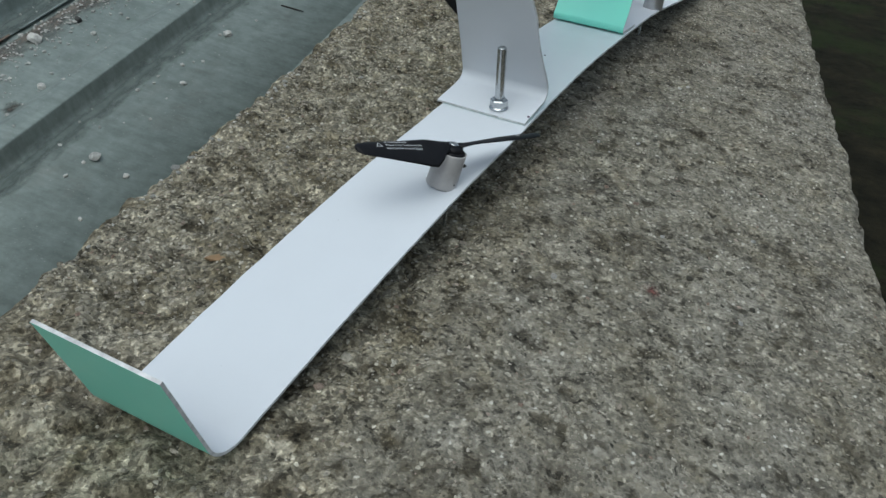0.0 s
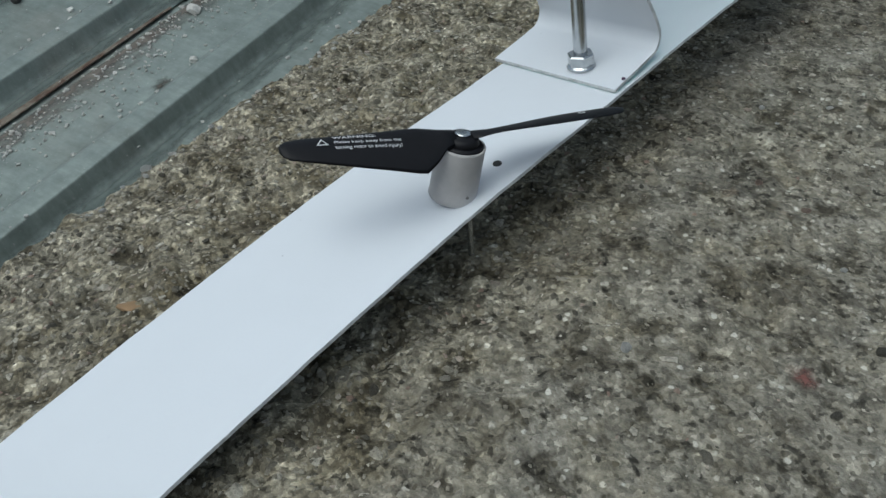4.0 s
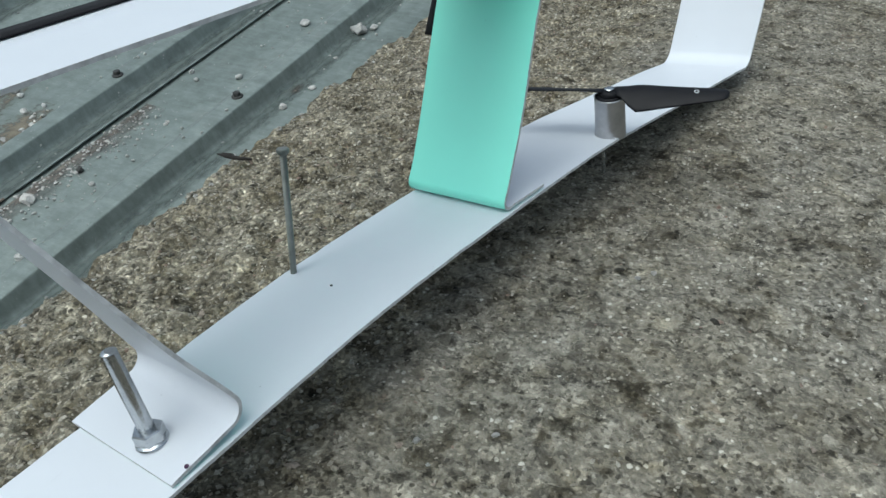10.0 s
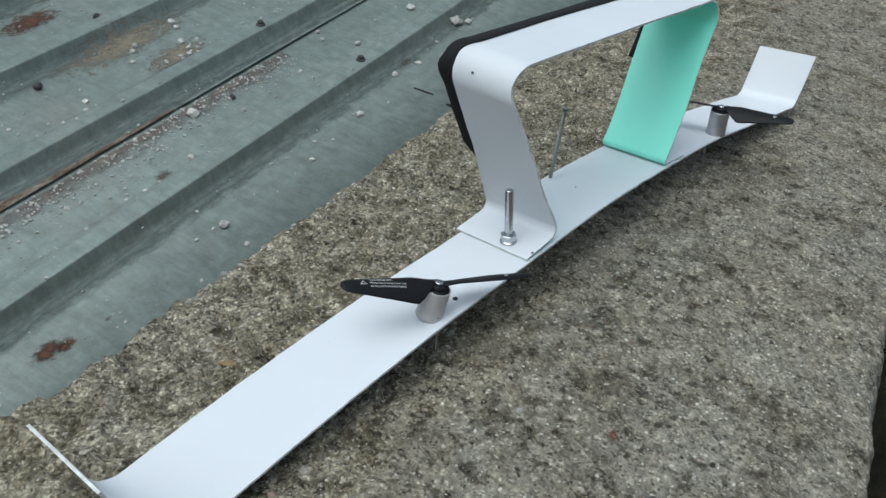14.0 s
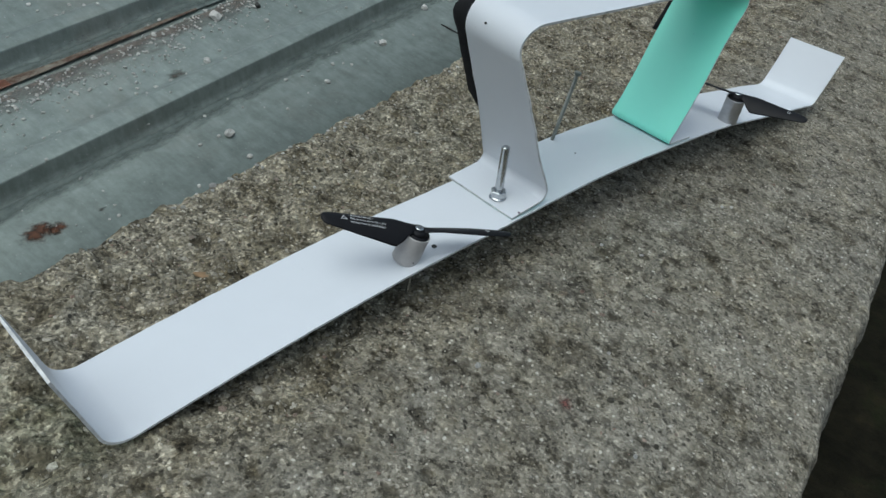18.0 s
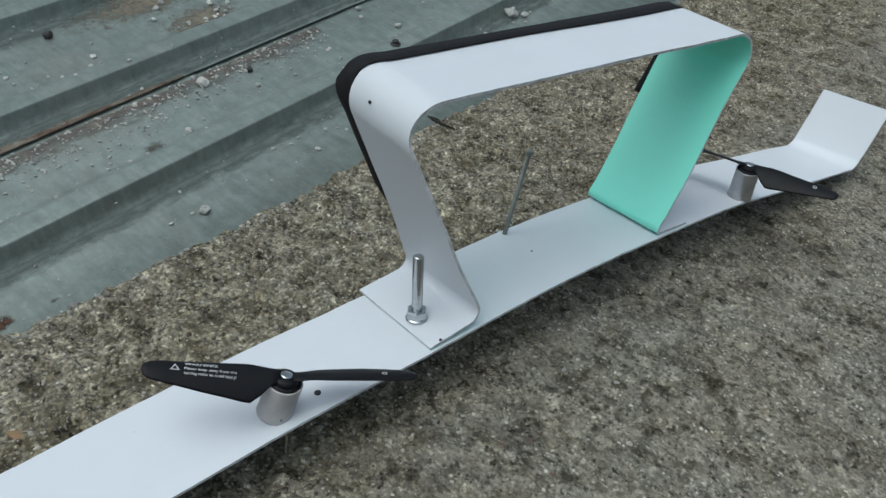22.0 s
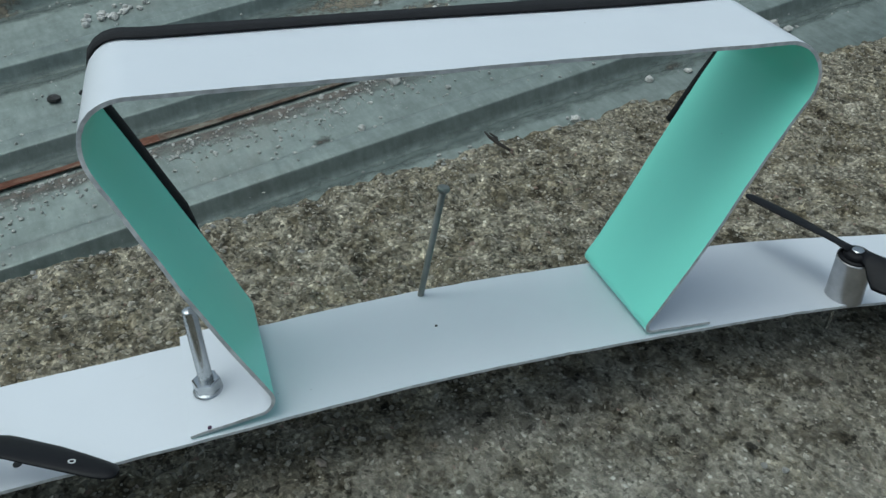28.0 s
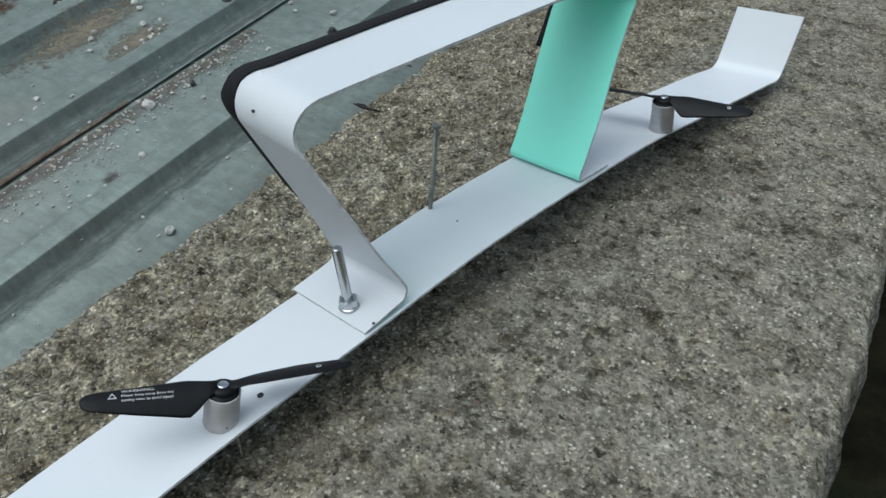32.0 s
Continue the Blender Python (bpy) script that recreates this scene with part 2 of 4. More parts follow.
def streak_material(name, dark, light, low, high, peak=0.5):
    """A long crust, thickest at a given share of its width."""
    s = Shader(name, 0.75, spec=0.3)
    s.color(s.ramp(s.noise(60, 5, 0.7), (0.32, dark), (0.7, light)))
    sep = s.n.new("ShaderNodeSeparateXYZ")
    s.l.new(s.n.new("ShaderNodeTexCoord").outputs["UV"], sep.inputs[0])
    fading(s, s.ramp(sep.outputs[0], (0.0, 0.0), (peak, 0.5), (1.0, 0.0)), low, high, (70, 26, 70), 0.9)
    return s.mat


def board_material(name, base, rough=0.38):
    s = Shader(name, rough, spec=0.45)
    tint = s.ramp(s.noise(14, 4, 0.6), (0.3, tuple(0.955 * v for v in base)), (0.7, base))
    scuff = s.ramp(s.noise(90, 5, 0.75, s.stretch(1.0, 0.35, 1.0)), (0.66, 0.0), (0.80, 0.22))
    c = s.mix(scuff, tint, tuple(0.6 * v for v in base))
    dots = s.ramp(s.cells(75, "Distance"), (0.018, 0.5), (0.03, 0.0))
    s.color(s.mix(dots, c, tuple(0.45 * v for v in base)))
    s.rough(s.noise(32, 4), rough - 0.06, rough + 0.14)
    s.bump(s.noise(12, 3), 0.12, 0.003).bump(s.noise(900, 2), 0.05, 0.0004)
    return s.mat


def plain_material(name, base, rough, metal=0.0, grain=300, depth=0.0004, spec=0.5, spread=0.25):
    s = Shader(name, rough, metal, spec)
    low = tuple(v * (1 - spread) for v in base)
    s.color(s.ramp(s.noise(grain * 0.3, 4), (0.3, low), (0.7, base)))
    s.rough(s.noise(grain * 0.2, 3), max(0.05, rough - 0.08), rough + 0.1)
    s.bump(s.noise(grain, 3), 0.4, depth)
    return s.mat


def soil_material():
    s = Shader("damp_dark_soil", 1.0, spec=0.1)
    c = s.ramp(s.noise(3.0, 7, 0.75), (0.35, (0.008, 0.008, 0.005)), (0.55, (0.020, 0.018, 0.011)), (0.72, (0.036, 0.032, 0.017)))
    green = s.ramp(s.noise(0.9, 5, 0.7), (0.5, 0.0), (0.62, 0.7))
    s.color(s.mix(green, c, (0.022, 0.031, 0.011)))
    s.bump(s.noise(20, 5), 0.8, 0.05)
    return s.mat


CONCRETE, AGGREGATE, PEBBLE = concrete_material(), stone_material(), loose_stone_material()
SINGLE = stone_material("single_aggregate_stone", True)
ROOF = roof_material()
RUST = rust_material("rusted_steel", (0.038, 0.022, 0.016), (0.085, 0.053, 0.038), (0.165, 0.140, 0.112), (0.25, 0.235, 0.195))
RED_RUST = rust_material("red_rusted_steel", (0.045, 0.020, 0.014), (0.110, 0.048, 0.032), (0.160, 0.075, 0.050), (0.25, 0.20, 0.15))
RUST_STAIN = stain_material("rust_stain", (0.030, 0.019, 0.015), (0.125, 0.062, 0.038), 1.0)
DIRT_STAIN = stain_material("dark_dirt_stain", (0.050, 0.046, 0.040), (0.105, 0.096, 0.082), 0.7)
BROWN_DUST = stain_material("brown_dust", (0.13, 0.115, 0.09), (0.22, 0.195, 0.15), 1.1, 0.8)
SOIL_PATCH = stain_material("dark_soil_in_hollows", (0.060, 0.055, 0.045), (0.145, 0.133, 0.110), 1.8, 0.8, 210, 1.02)
RED_MARK = stain_material("faded_red_mark", (0.13, 0.055, 0.045), (0.20, 0.10, 0.085), 1.0, 0.8)
BRICK = plain_material("orange_brown_brick", (0.27, 0.175, 0.095), 0.9, grain=500, depth=0.0005)
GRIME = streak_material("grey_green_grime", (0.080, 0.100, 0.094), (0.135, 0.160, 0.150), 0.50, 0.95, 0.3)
LAP_DUST = streak_material("brown_lap_dust", (0.085, 0.072, 0.062), (0.20, 0.182, 0.158), 0.62, 1.05, 0.12)
DARK_STONE = plain_material("dark_crumb", (0.05, 0.05, 0.048), 0.9, grain=200)
SOIL = soil_material()
# colour of the unseen backdrop added behind the way
BACKDROP = plain_material("brown_backdrop", (0.50, 0.45, 0.36), 0.9, grain=6, depth=0.004)
WHITE = board_material("white_plastic_board", (0.653, 0.681, 0.722))
GREEN = board_material("mint_green_plastic_board", (0.31, 0.88, 0.718), 0.29)
# board green darkened to cut green bounce and deepen the strip's shadow
LOW_BOUNCE = board_material("low_bounce_green_underside", (0.085, 0.150, 0.125), 0.7)
CUT = plain_material("grey_cut_edge", (0.74, 0.75, 0.75), 0.8, grain=700, spread=0.4)
BLACK = plain_material("black_plastic", (0.0075, 0.0075, 0.0095), 0.5, grain=500, depth=0.0002, spec=0.22)
RUBBER = plain_material("black_foam_rubber", (0.010, 0.010, 0.012), 0.8, grain=900, depth=0.0006, spec=0.3)
ZINC = plain_material("zinc_plated_steel", (0.58, 0.60, 0.61), 0.22, 1.0, grain=600, depth=0.0002)
NAIL = plain_material("dull_nail_steel", (0.27, 0.275, 0.255), 0.5, 0.6, grain=500, depth=0.0003, spread=0.4)
CAN = plain_material("scuffed_motor_steel", (0.46, 0.445, 0.44), 0.5, 0.12, grain=400, depth=0.0002, spread=0.18)
BRIGHT_CAN = plain_material("bright_motor_steel", (0.52, 0.52, 0.53), 0.33, 0.8, grain=400, depth=0.0001)
TUBE_DOT = plain_material("dull_rivet", (0.16, 0.155, 0.15), 0.7)
PRINT = plain_material("white_print", (0.62, 0.63, 0.64), 0.6, grain=900)
HOLE = plain_material("dark_hole", (0.035, 0.036, 0.036), 0.9)
PURPLE = plain_material("purple_ink", (0.06, 0.02, 0.06), 0.6)
TWIG = plain_material("blackened_twig", (0.020, 0.017, 0.014), 0.9, grain=200)


# ---- mesh helpers ----
def mesh_of(name, verts, faces, mats, which=None, smooth=False):
    me = bpy.data.meshes.new(name)
    me.from_pydata([tuple(v) for v in verts], [], [tuple(f) for f in faces])
    for m in mats if isinstance(mats, (list, tuple)) else [mats]:
        me.materials.append(m)
    if which is not None:
        me.polygons.foreach_set("material_index", which)
    if smooth:
        me.polygons.foreach_set("use_smooth", [True] * len(me.polygons))
    me.update()
    return me


def from_bm(name, bm, mat, smooth=False):
    me = bpy.data.meshes.new(name)
    bmesh.ops.recalc_face_normals(bm, faces=bm.faces)
    bm.to_mesh(me)
    bm.free()
    for m in mat if isinstance(mat, (list, tuple)) else [mat]:
        me.materials.append(m)
    if smooth:
        me.polygons.foreach_set("use_smooth", [True] * len(me.polygons))
    return me


def part(name, data, parent, label="", at=None):
    ob = new(name, data)
    ob.parent = parent
    if at is not None:
        ob.matrix_basis = at
    if label:
        ob["label"] = label
    return ob


def lathe(rings, steps=32, close=True):
    """A turned solid from (radius, z) rings."""
    bm = bmesh.new()
    loops = []
    for r, z in rings:
        loops.append([bm.verts.new((r * math.cos(a), r * math.sin(a), z)) for a in [2 * math.pi * i / steps for i in range(steps)]])
    for a, b in zip(loops, loops[1:]):
        for i in range(steps):
            bm.faces.new((a[i], a[(i + 1) % steps], b[(i + 1) % steps], b[i]))
    if close:
        bm.faces.new(loops[0][::-1])
        bm.faces.new(loops[-1])
    return bm


def rounded(points, radii, step=9):
    """A polyline in a plane with its inner corners rounded."""
    out = [Vector(points[0])]
    for a, b, c, r in zip(points, points[1:], points[2:], radii):
        a, b, c = Vector(a), Vector(b), Vector(c)
        u, v = (a - b).normalized(), (c - b).normalized()
        half = u.angle(v) / 2
        cut = min(r / math.tan(half), 0.49 * (a - b).length, 0.49 * (c - b).length)
        p, q = b + u * cut, b + v * cut
        mid = b + (u + v).normalized() * (cut / math.cos(half))
        for i in range(step + 1):
            f = i / step
            d = (p - mid).lerp(q - mid, f).normalized() * (p - mid).length
            out.append(mid + d)
    out.append(Vector(points[-1]))
    return out


def dense(line, gap):
    out = [line[0]]
    for a, b in zip(line, line[1:]):
        n = max(1, int((b - a).length / gap))
        out += [a.lerp(b, i / n) for i in range(1, n + 1)]
    return out


def sheet(name, line, sides, thick, seed, wobble=0.0004, cols=6, skew=0.0, lean=None, low_bounce=False, tilt=None):
    """A bent board that follows line (y, z), white on its upper side, green below, with hand-cut grey edges."""
    n = len(line)
    tops, bots = [], []
    for i, p in enumerate(line):
        a, b = line[max(0, i - 1)], line[min(n - 1, i + 1)]
        t = (b - a).normalized()
        nor = Vector((-t.y, t.x))
        row_t, row_b = [], []
        for c in range(cols + 1):
            f = 2 * c / cols - 1
            xl, xr = sides(p, i / (n - 1))
            x = xl + (xr - xl) * (f + 1) / 2
            if abs(f) == 1:
                x += wobble * (noise.noise((p.x * 60, seed, f)) + 0.7 * noise.noise((p.x * 210, seed + 3, f)))
            q = p - nor * thick
            turn = lean(i, x) if lean else skew * x * max(0.0, min(1.0, (p.x - 0.32) / 0.05))
            lift = tilt(i) * x if tilt else 0.0
            row_t.append((x, p.x + turn, p.y + lift))
            row_b.append((x, q.x + turn, q.y + lift))
        tops.append(row_t)
        bots.append(row_b)
    w = cols + 1
    verts = [v for r in tops for v in r] + [v for r in bots for v in r]
    off = n * w
    faces, which = [], []
    for i in range(n - 1):
        for c in range(cols):
            a = i * w + c
            faces += [(a, a + 1, a + w + 1, a + w), (off + a, off + a + w, off + a + w + 1, off + a + 1)]
            # behind the near flap the underside takes the green darkened against bounced light
            which += [0, 3 if low_bounce and line[i].x > -0.380 else 1]
        for a, flip in ((i * w, False), (i * w + cols, True)):
            f = (a, a + w, off + a + w, off + a)
            faces.append(f[::-1] if flip else f)
            which.append(2)
    for i, flip in ((0, True), (n - 1, False)):
        for c in range(cols):
            a = i * w + c
            f = (a, a + 1, off + a + 1, off + a)
            faces.append(f[::-1] if flip else f)
            which.append(2)
    me = mesh_of(name, verts, faces, [WHITE, GREEN, CUT, LOW_BOUNCE], which)
    bm = bmesh.new()
    bm.from_mesh(me)
    bmesh.ops.recalc_face_normals(bm, faces=bm.faces)
    for f in bm.faces:
        f.smooth = f.material_index != 2
    for e in bm.edges:
        if len(e.link_faces) == 2 and (e.link_faces[0].material_index == 2) != (e.link_faces[1].material_index == 2):
            e.smooth = False
    bm.to_mesh(me)
    bm.free()
    return me


# ---- parapet wall ----
rnd = np.random.default_rng(7)


@functools.lru_cache(None)
def lattice(seed):
    return np.random.default_rng(seed).uniform(-1, 1, (256, 256))


def field(x, y, cell, seed):
    """Smooth random values on a lattice, between -1 and 1."""
    g = lattice(seed)
    u, v = x / cell + 1000.3, y / cell + 1000.7
    i, j = np.floor(u).astype(int), np.floor(v).astype(int)
    fu, fv = u - i, v - j
    fu, fv = fu * fu * (3 - 2 * fu), fv * fv * (3 - 2 * fv)
    i0, i1, j0, j1 = i % 256, (i + 1) % 256, j % 256, (j + 1) % 256
    return (g[i0, j0] * (1 - fu) + g[i1, j0] * fu) * (1 - fv) + (g[i0, j1] * (1 - fu) + g[i1, j1] * fu) * fv


LEFT, RIGHT = -0.263, 0.173


def left_edge(y):
    """The roof side's edge; it drifts a little outward."""
    return LEFT - 0.030 * (np.clip(y, 0.55, 0.95) - 0.65)


def crown(x):
    """The coping's gentle crown."""
    return np.where(x > -0.03, 0.0035 - 0.085 * (x + 0.03) - 0.03 * np.maximum(0, x - 0.12), 0.0035 - 0.004 * np.abs(x + 0.03) / 0.2)


def relief(x, y):
    rough_left = np.clip((-0.02 - x) / 0.12, 0.0, 1.0)
    h = 0.0010 * field(x, y, 0.05, 1) + (0.0006 + 0.0019 * rough_left) * field(x, y, 0.017, 2) + (0.0005 + 0.0019 * rough_left) * field(x, y, 0.0075, 3) + (0.0007 + 0.0003 * rough_left) * field(x, y, 0.0036, 4) + 0.0005 * field(x, y, 0.0023, 6)
    pit = np.clip(field(x, y, 0.012, 5) - 0.55, 0, 1) * 0.006
    return h - pit


def edge_wear(x, y, left, right):
    """How far the arris is rounded and broken away."""
    d = np.minimum(x - left, right - x)
    r = 0.008 + 0.005 * field(x, y, 0.04, 8)
    k = np.clip(1 - d / r, 0, 1)
    return -(1 - np.sqrt(np.maximum(0, 1 - k * k))) * r * 0.9


def wall_mesh():
    ys = np.concatenate([np.arange(-1.2, 0.05, 0.03), np.arange(0.05, 0.25, 0.0023), np.arange(0.25, 0.85, 0.0013), np.arange(0.85, 1.32, 0.0023), np.arange(1.32, 2.0, 0.0045), np.arange(2.0, 7.0, 0.06)])
    cs = np.linspace(0, 1, 330)
    Y, C = np.meshgrid(ys, cs, indexing="ij")
    lft = left_edge(Y) + 0.0035 * field(Y, Y * 0, 0.06, 11) + 0.0022 * field(Y, Y * 0, 0.012, 12) + 0.0012 * field(Y, Y * 0, 0.005, 15)
    rgt = RIGHT - 0.022 * (Y - 0.6) + 0.0016 * field(Y, Y * 0, 0.07, 13) + 0.0022 * field(Y, Y * 0, 0.013, 14) + 0.0012 * field(Y, Y * 0, 0.005, 16)
    X = lft + (rgt - lft) * C
    Z = crown(X) + relief(X, Y) + edge_wear(X, Y, lft, rgt)
    cols = [(X[:, :1] * 0 + lft[:, :1] - 0.002, Z[:, :1] - 0.6), (lft[:, :1] - 0.003 + 0.002 * field(Y[:, :1], Y[:, :1] * 0 + 5, 0.01, 17), Z[:, :1] - 0.03)]
    cols2 = [(rgt[:, -1:] + 0.003 + 0.002 * field(Y[:, :1], Y[:, :1] * 0 + 9, 0.01, 18), Z[:, -1:] - 0.02), (rgt[:, -1:] + 0.004, Z[:, -1:] - 0.07), (rgt[:, -1:] + 0.002, Z[:, -1:] * 0 - 2.7)]
    X = np.hstack([c[0] for c in cols] + [X] + [c[0] for c in cols2])
    Z = np.hstack([c[1] for c in cols] + [Z] + [c[1] for c in cols2])
    Y = np.repeat(ys[:, None], X.shape[1], 1)
    n, w = X.shape
    verts = np.stack([X, Y, Z], -1).reshape(-1, 3)
    i = (np.arange(n - 1)[:, None] * w + np.arange(w - 1)[None]).reshape(-1)
    faces = np.stack([i, i + 1, i + w + 1, i + w], -1)
    me = bpy.data.meshes.new("wall_parapet")
    me.vertices.add(len(verts))
    me.vertices.foreach_set("co", verts.ravel().astype(np.float32))
    me.loops.add(faces.size)
    me.loops.foreach_set("vertex_index", faces.ravel().astype(np.int32))
    me.polygons.add(len(faces))
    me.polygons.foreach_set("loop_start", np.arange(0, faces.size, 4, dtype=np.int32))
    me.polygons.foreach_set("use_smooth", np.ones(len(faces), dtype=bool))
    me.update(calc_edges=True)
    me.materials.append(CONCRETE)
    return me


def scatter_mesh(name, places, sizes, squash, mat, seed):
    """Many small rough stones in one mesh, twenty faces each."""
    bm = bmesh.new()
    bmesh.ops.create_icosphere(bm, subdivisions=1, radius=1.0)
    unit = np.array([v.co[:] for v in bm.verts])
    tri = np.array([[v.index for v in f.verts] for f in bm.faces])
    bm.free()
    g = np.random.default_rng(seed)
    n = len(places)
    shape = unit[None] * g.uniform(0.66, 1.25, (n, len(unit), 1))
    shape = shape * np.stack([g.uniform(0.6, 1.45, n), g.uniform(0.6, 1.25, n), squash * g.uniform(0.7, 1.2, n)], -1)[:, None]
    a = g.uniform(0, 6.28, n)
    ca, sa = np.cos(a)[:, None], np.sin(a)[:, None]
    x, y = shape[..., 0] * ca - shape[..., 1] * sa, shape[..., 0] * sa + shape[..., 1] * ca
    verts = np.stack([x, y, shape[..., 2]], -1) * sizes[:, None, None] + places[:, None]
    faces = tri[None] + (np.arange(n) * len(unit))[:, None, None]
    return mesh_of(name, verts.reshape(-1, 3).tolist(), faces.reshape(-1, 3).tolist(), mat)


wall = tagged(new("wall_parapet", wall_mesh()), "rough weathered concrete parapet coping with exposed gravel", "wall", kind="structure")

count = 20000
py = np.concatenate([rnd.uniform(0.1, 1.3, count - 3000), rnd.uniform(1.3, 2.3, 3000)])
px = left_edge(py) + 0.008 + (RIGHT - 0.006 - 0.022 * (py - 0.6) - left_edge(py) - 0.008) * rnd.random(count)
size = 0.0006 + 0.0012 * rnd.random(count) ** 2 + 0.0030 * (rnd.random(count) > 0.985) * rnd.random(count) ** 1.5
pz = crown(px) + relief(px, py) - size * rnd.uniform(0.1, 0.5, count)
# coarse washed-out gravel on the side towards the roof
more = 32000
qy = np.concatenate([rnd.uniform(0.25, 1.25, more - 6000), rnd.uniform(1.25, 2.2, 6000)])
qx = left_edge(qy) + 0.007 + 0.195 * rnd.random(more) ** 1.15
qs = 0.0007 + 0.0014 * rnd.random(more) ** 2.2
qz = crown(qx) + relief(qx, qy) - qs * rnd.uniform(0.2, 0.7, more)
px, py, pz, size = np.concatenate([px, qx]), np.concatenate([py, qy]), np.concatenate([pz, qz]), np.concatenate([size, qs])
tagged(part("embedded_gravel", scatter_mesh("embedded_gravel", np.stack([px, py, pz], -1), size, 0.7, AGGREGATE, 21), wall, "small grey and tan gravel set in the concrete"), kind="stuff")


# ---- metal roof ----
def roof_z(x, y):
    """The plane of the roof's pans: it climbs away from the wall and into the distance, then runs level."""
    return -0.322 + 0.1284 * (min(y, 2.5) - 0.484) - 0.12 * (x + 0.64)


def bias(y):
    """The sheets run a little askew to the wall."""
    return 0.039 * (y - 0.9)


RISE = 0.024
PITCH = 0.2104
RIB_ONE = -0.6812
LAP = -0.8667
RIB = ((0.0, 0.0), (0.0027, 0.0007), (0.0054, 0.0028), (0.0081, 0.0089), (0.0088, 0.0111), (0.0124, RISE - 0.0031), (0.0132, RISE - 0.0009), (0.0140, RISE), (0.0158, RISE), (0.040, RISE), (0.045, RISE - 0.0018), (0.074, 0.0009), (0.081, 0.0))


def roof_profile(x0, x1):
    """Flat pans with low ribs, steep on the side of the wall."""
    pts = [(RIB_ONE - k * PITCH - dx, z) for k in range(0, 14) for dx, z in RIB]
    return [p for p in pts if x1 <= p[0] <= x0]


def roof_sheet(name, x0, x1, lift):
    inner = roof_profile(x0, x1)
    prof = [(x0, inner[0][1] if inner else 0.0)] + inner + [(x1, inner[-1][1] if inner else 0.0)]
    ys = [-1.5 + 0.25 * i for i in range(40)]
    verts, faces = [], []
    for y in ys:
        for x, z in prof:
            verts.append((x + bias(y), y, roof_z(x + bias(y), y) + z + lift + 0.0004 * noise.noise((x * 6, y * 2.2, 3.0))))
    w = len(prof)
    for i in range(len(ys) - 1):
        for j in range(w - 1):
            a = i * w + j
            faces.append((a, a + w, a + w + 1, a + 1))
    me = mesh_of(name, verts, faces, ROOF, smooth=True)
    return me


roof = tagged(new("roof"), "aged grey-green corrugated steel roof with pebbles and rust", "roof", kind="structure")
for nm, x0, x1, lift in (("roof_sheet", -0.22, -0.508, 0.003), ("roof_sheet", -0.48, -0.895, 0.0), ("roof_sheet", LAP - 0.002, -1.74, 0.0035), ("roof_sheet", -1.71, -3.6, 0.007)):
    ob = part(nm, roof_sheet(nm, x0, x1, lift), roof)
    sol = ob.modifiers.new("thickness", "SOLIDIFY")
    sol.thickness = 0.0012


def lap_edge(y0, y1, mat):
    """The slightly lifted side edge where two sheets overlap, rusted at its lower end."""
    verts, faces = [], []
    ys = [y0 + 0.02 * i for i in range(int((y1 - y0) / 0.02) + 1)]
    for y in ys:
        x = LAP + bias(y) + 0.001 * noise.noise((y * 5, 0, 0))
        wide = 0.003 + 0.013 * max(0.0, min(1.0, (1.0 - y) / 0.45)) * (0.8 + 0.5 * noise.noise((y * 9, 6, 0)))
        up = 0.0056 + 0.0012 * noise.noise((y * 4, 2, 0)) + 0.0008 * noise.noise((y * 20, 4, 0))
        for dx, dz in ((0.0006, up - 0.0016), (0.0008, up), (-0.002, up + 0.0005), (-wide, 0.0048), (-wide - 0.001, 0.0030)):
            verts.append((x + dx, y, roof_z(x + dx, y) + dz))
    for i in range(len(ys) - 1):
        for j in range(4):
            a = i * 5 + j
            faces.append((a, a + 5, a + 6, a + 1))
    return mesh_of("lap_edge", verts, faces, mat)


part("lap_edge", lap_edge(-1.5, 0.62, RED_RUST), roof, "red-brown rusted overlapping sheet edge")
part("lap_edge", lap_edge(0.62, 0.96, RUST), roof, "brown rusted overlapping sheet edge")
part("lap_edge", lap_edge(0.96, 6.9, ROOF), roof, "grey overlapping sheet edge")


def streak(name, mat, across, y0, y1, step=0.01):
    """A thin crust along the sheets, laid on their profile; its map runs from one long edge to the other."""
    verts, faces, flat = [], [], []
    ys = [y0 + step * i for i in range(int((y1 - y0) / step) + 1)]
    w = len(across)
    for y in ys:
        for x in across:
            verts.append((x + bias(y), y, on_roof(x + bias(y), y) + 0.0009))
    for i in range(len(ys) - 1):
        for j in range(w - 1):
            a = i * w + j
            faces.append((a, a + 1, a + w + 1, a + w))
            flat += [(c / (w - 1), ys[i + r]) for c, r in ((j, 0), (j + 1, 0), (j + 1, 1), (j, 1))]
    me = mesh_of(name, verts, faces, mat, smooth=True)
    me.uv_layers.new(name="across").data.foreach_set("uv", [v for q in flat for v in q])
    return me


def on_roof(x, y):
    """Height of the roof's surface."""
    k = RIB_ONE - (x - bias(y))
    lift = 0.0 if k < RIB_ONE - LAP else 0.0035
    k = k % PITCH if k > 0 else 0.2
    z = 0.0
    for (d0, z0), (d1, z1) in zip(RIB, RIB[1:]):
        if d0 <= k <= d1:
            z = z0 + (z1 - z0) * (k - d0) / (d1 - d0)
    return roof_z(x, y) + z + lift


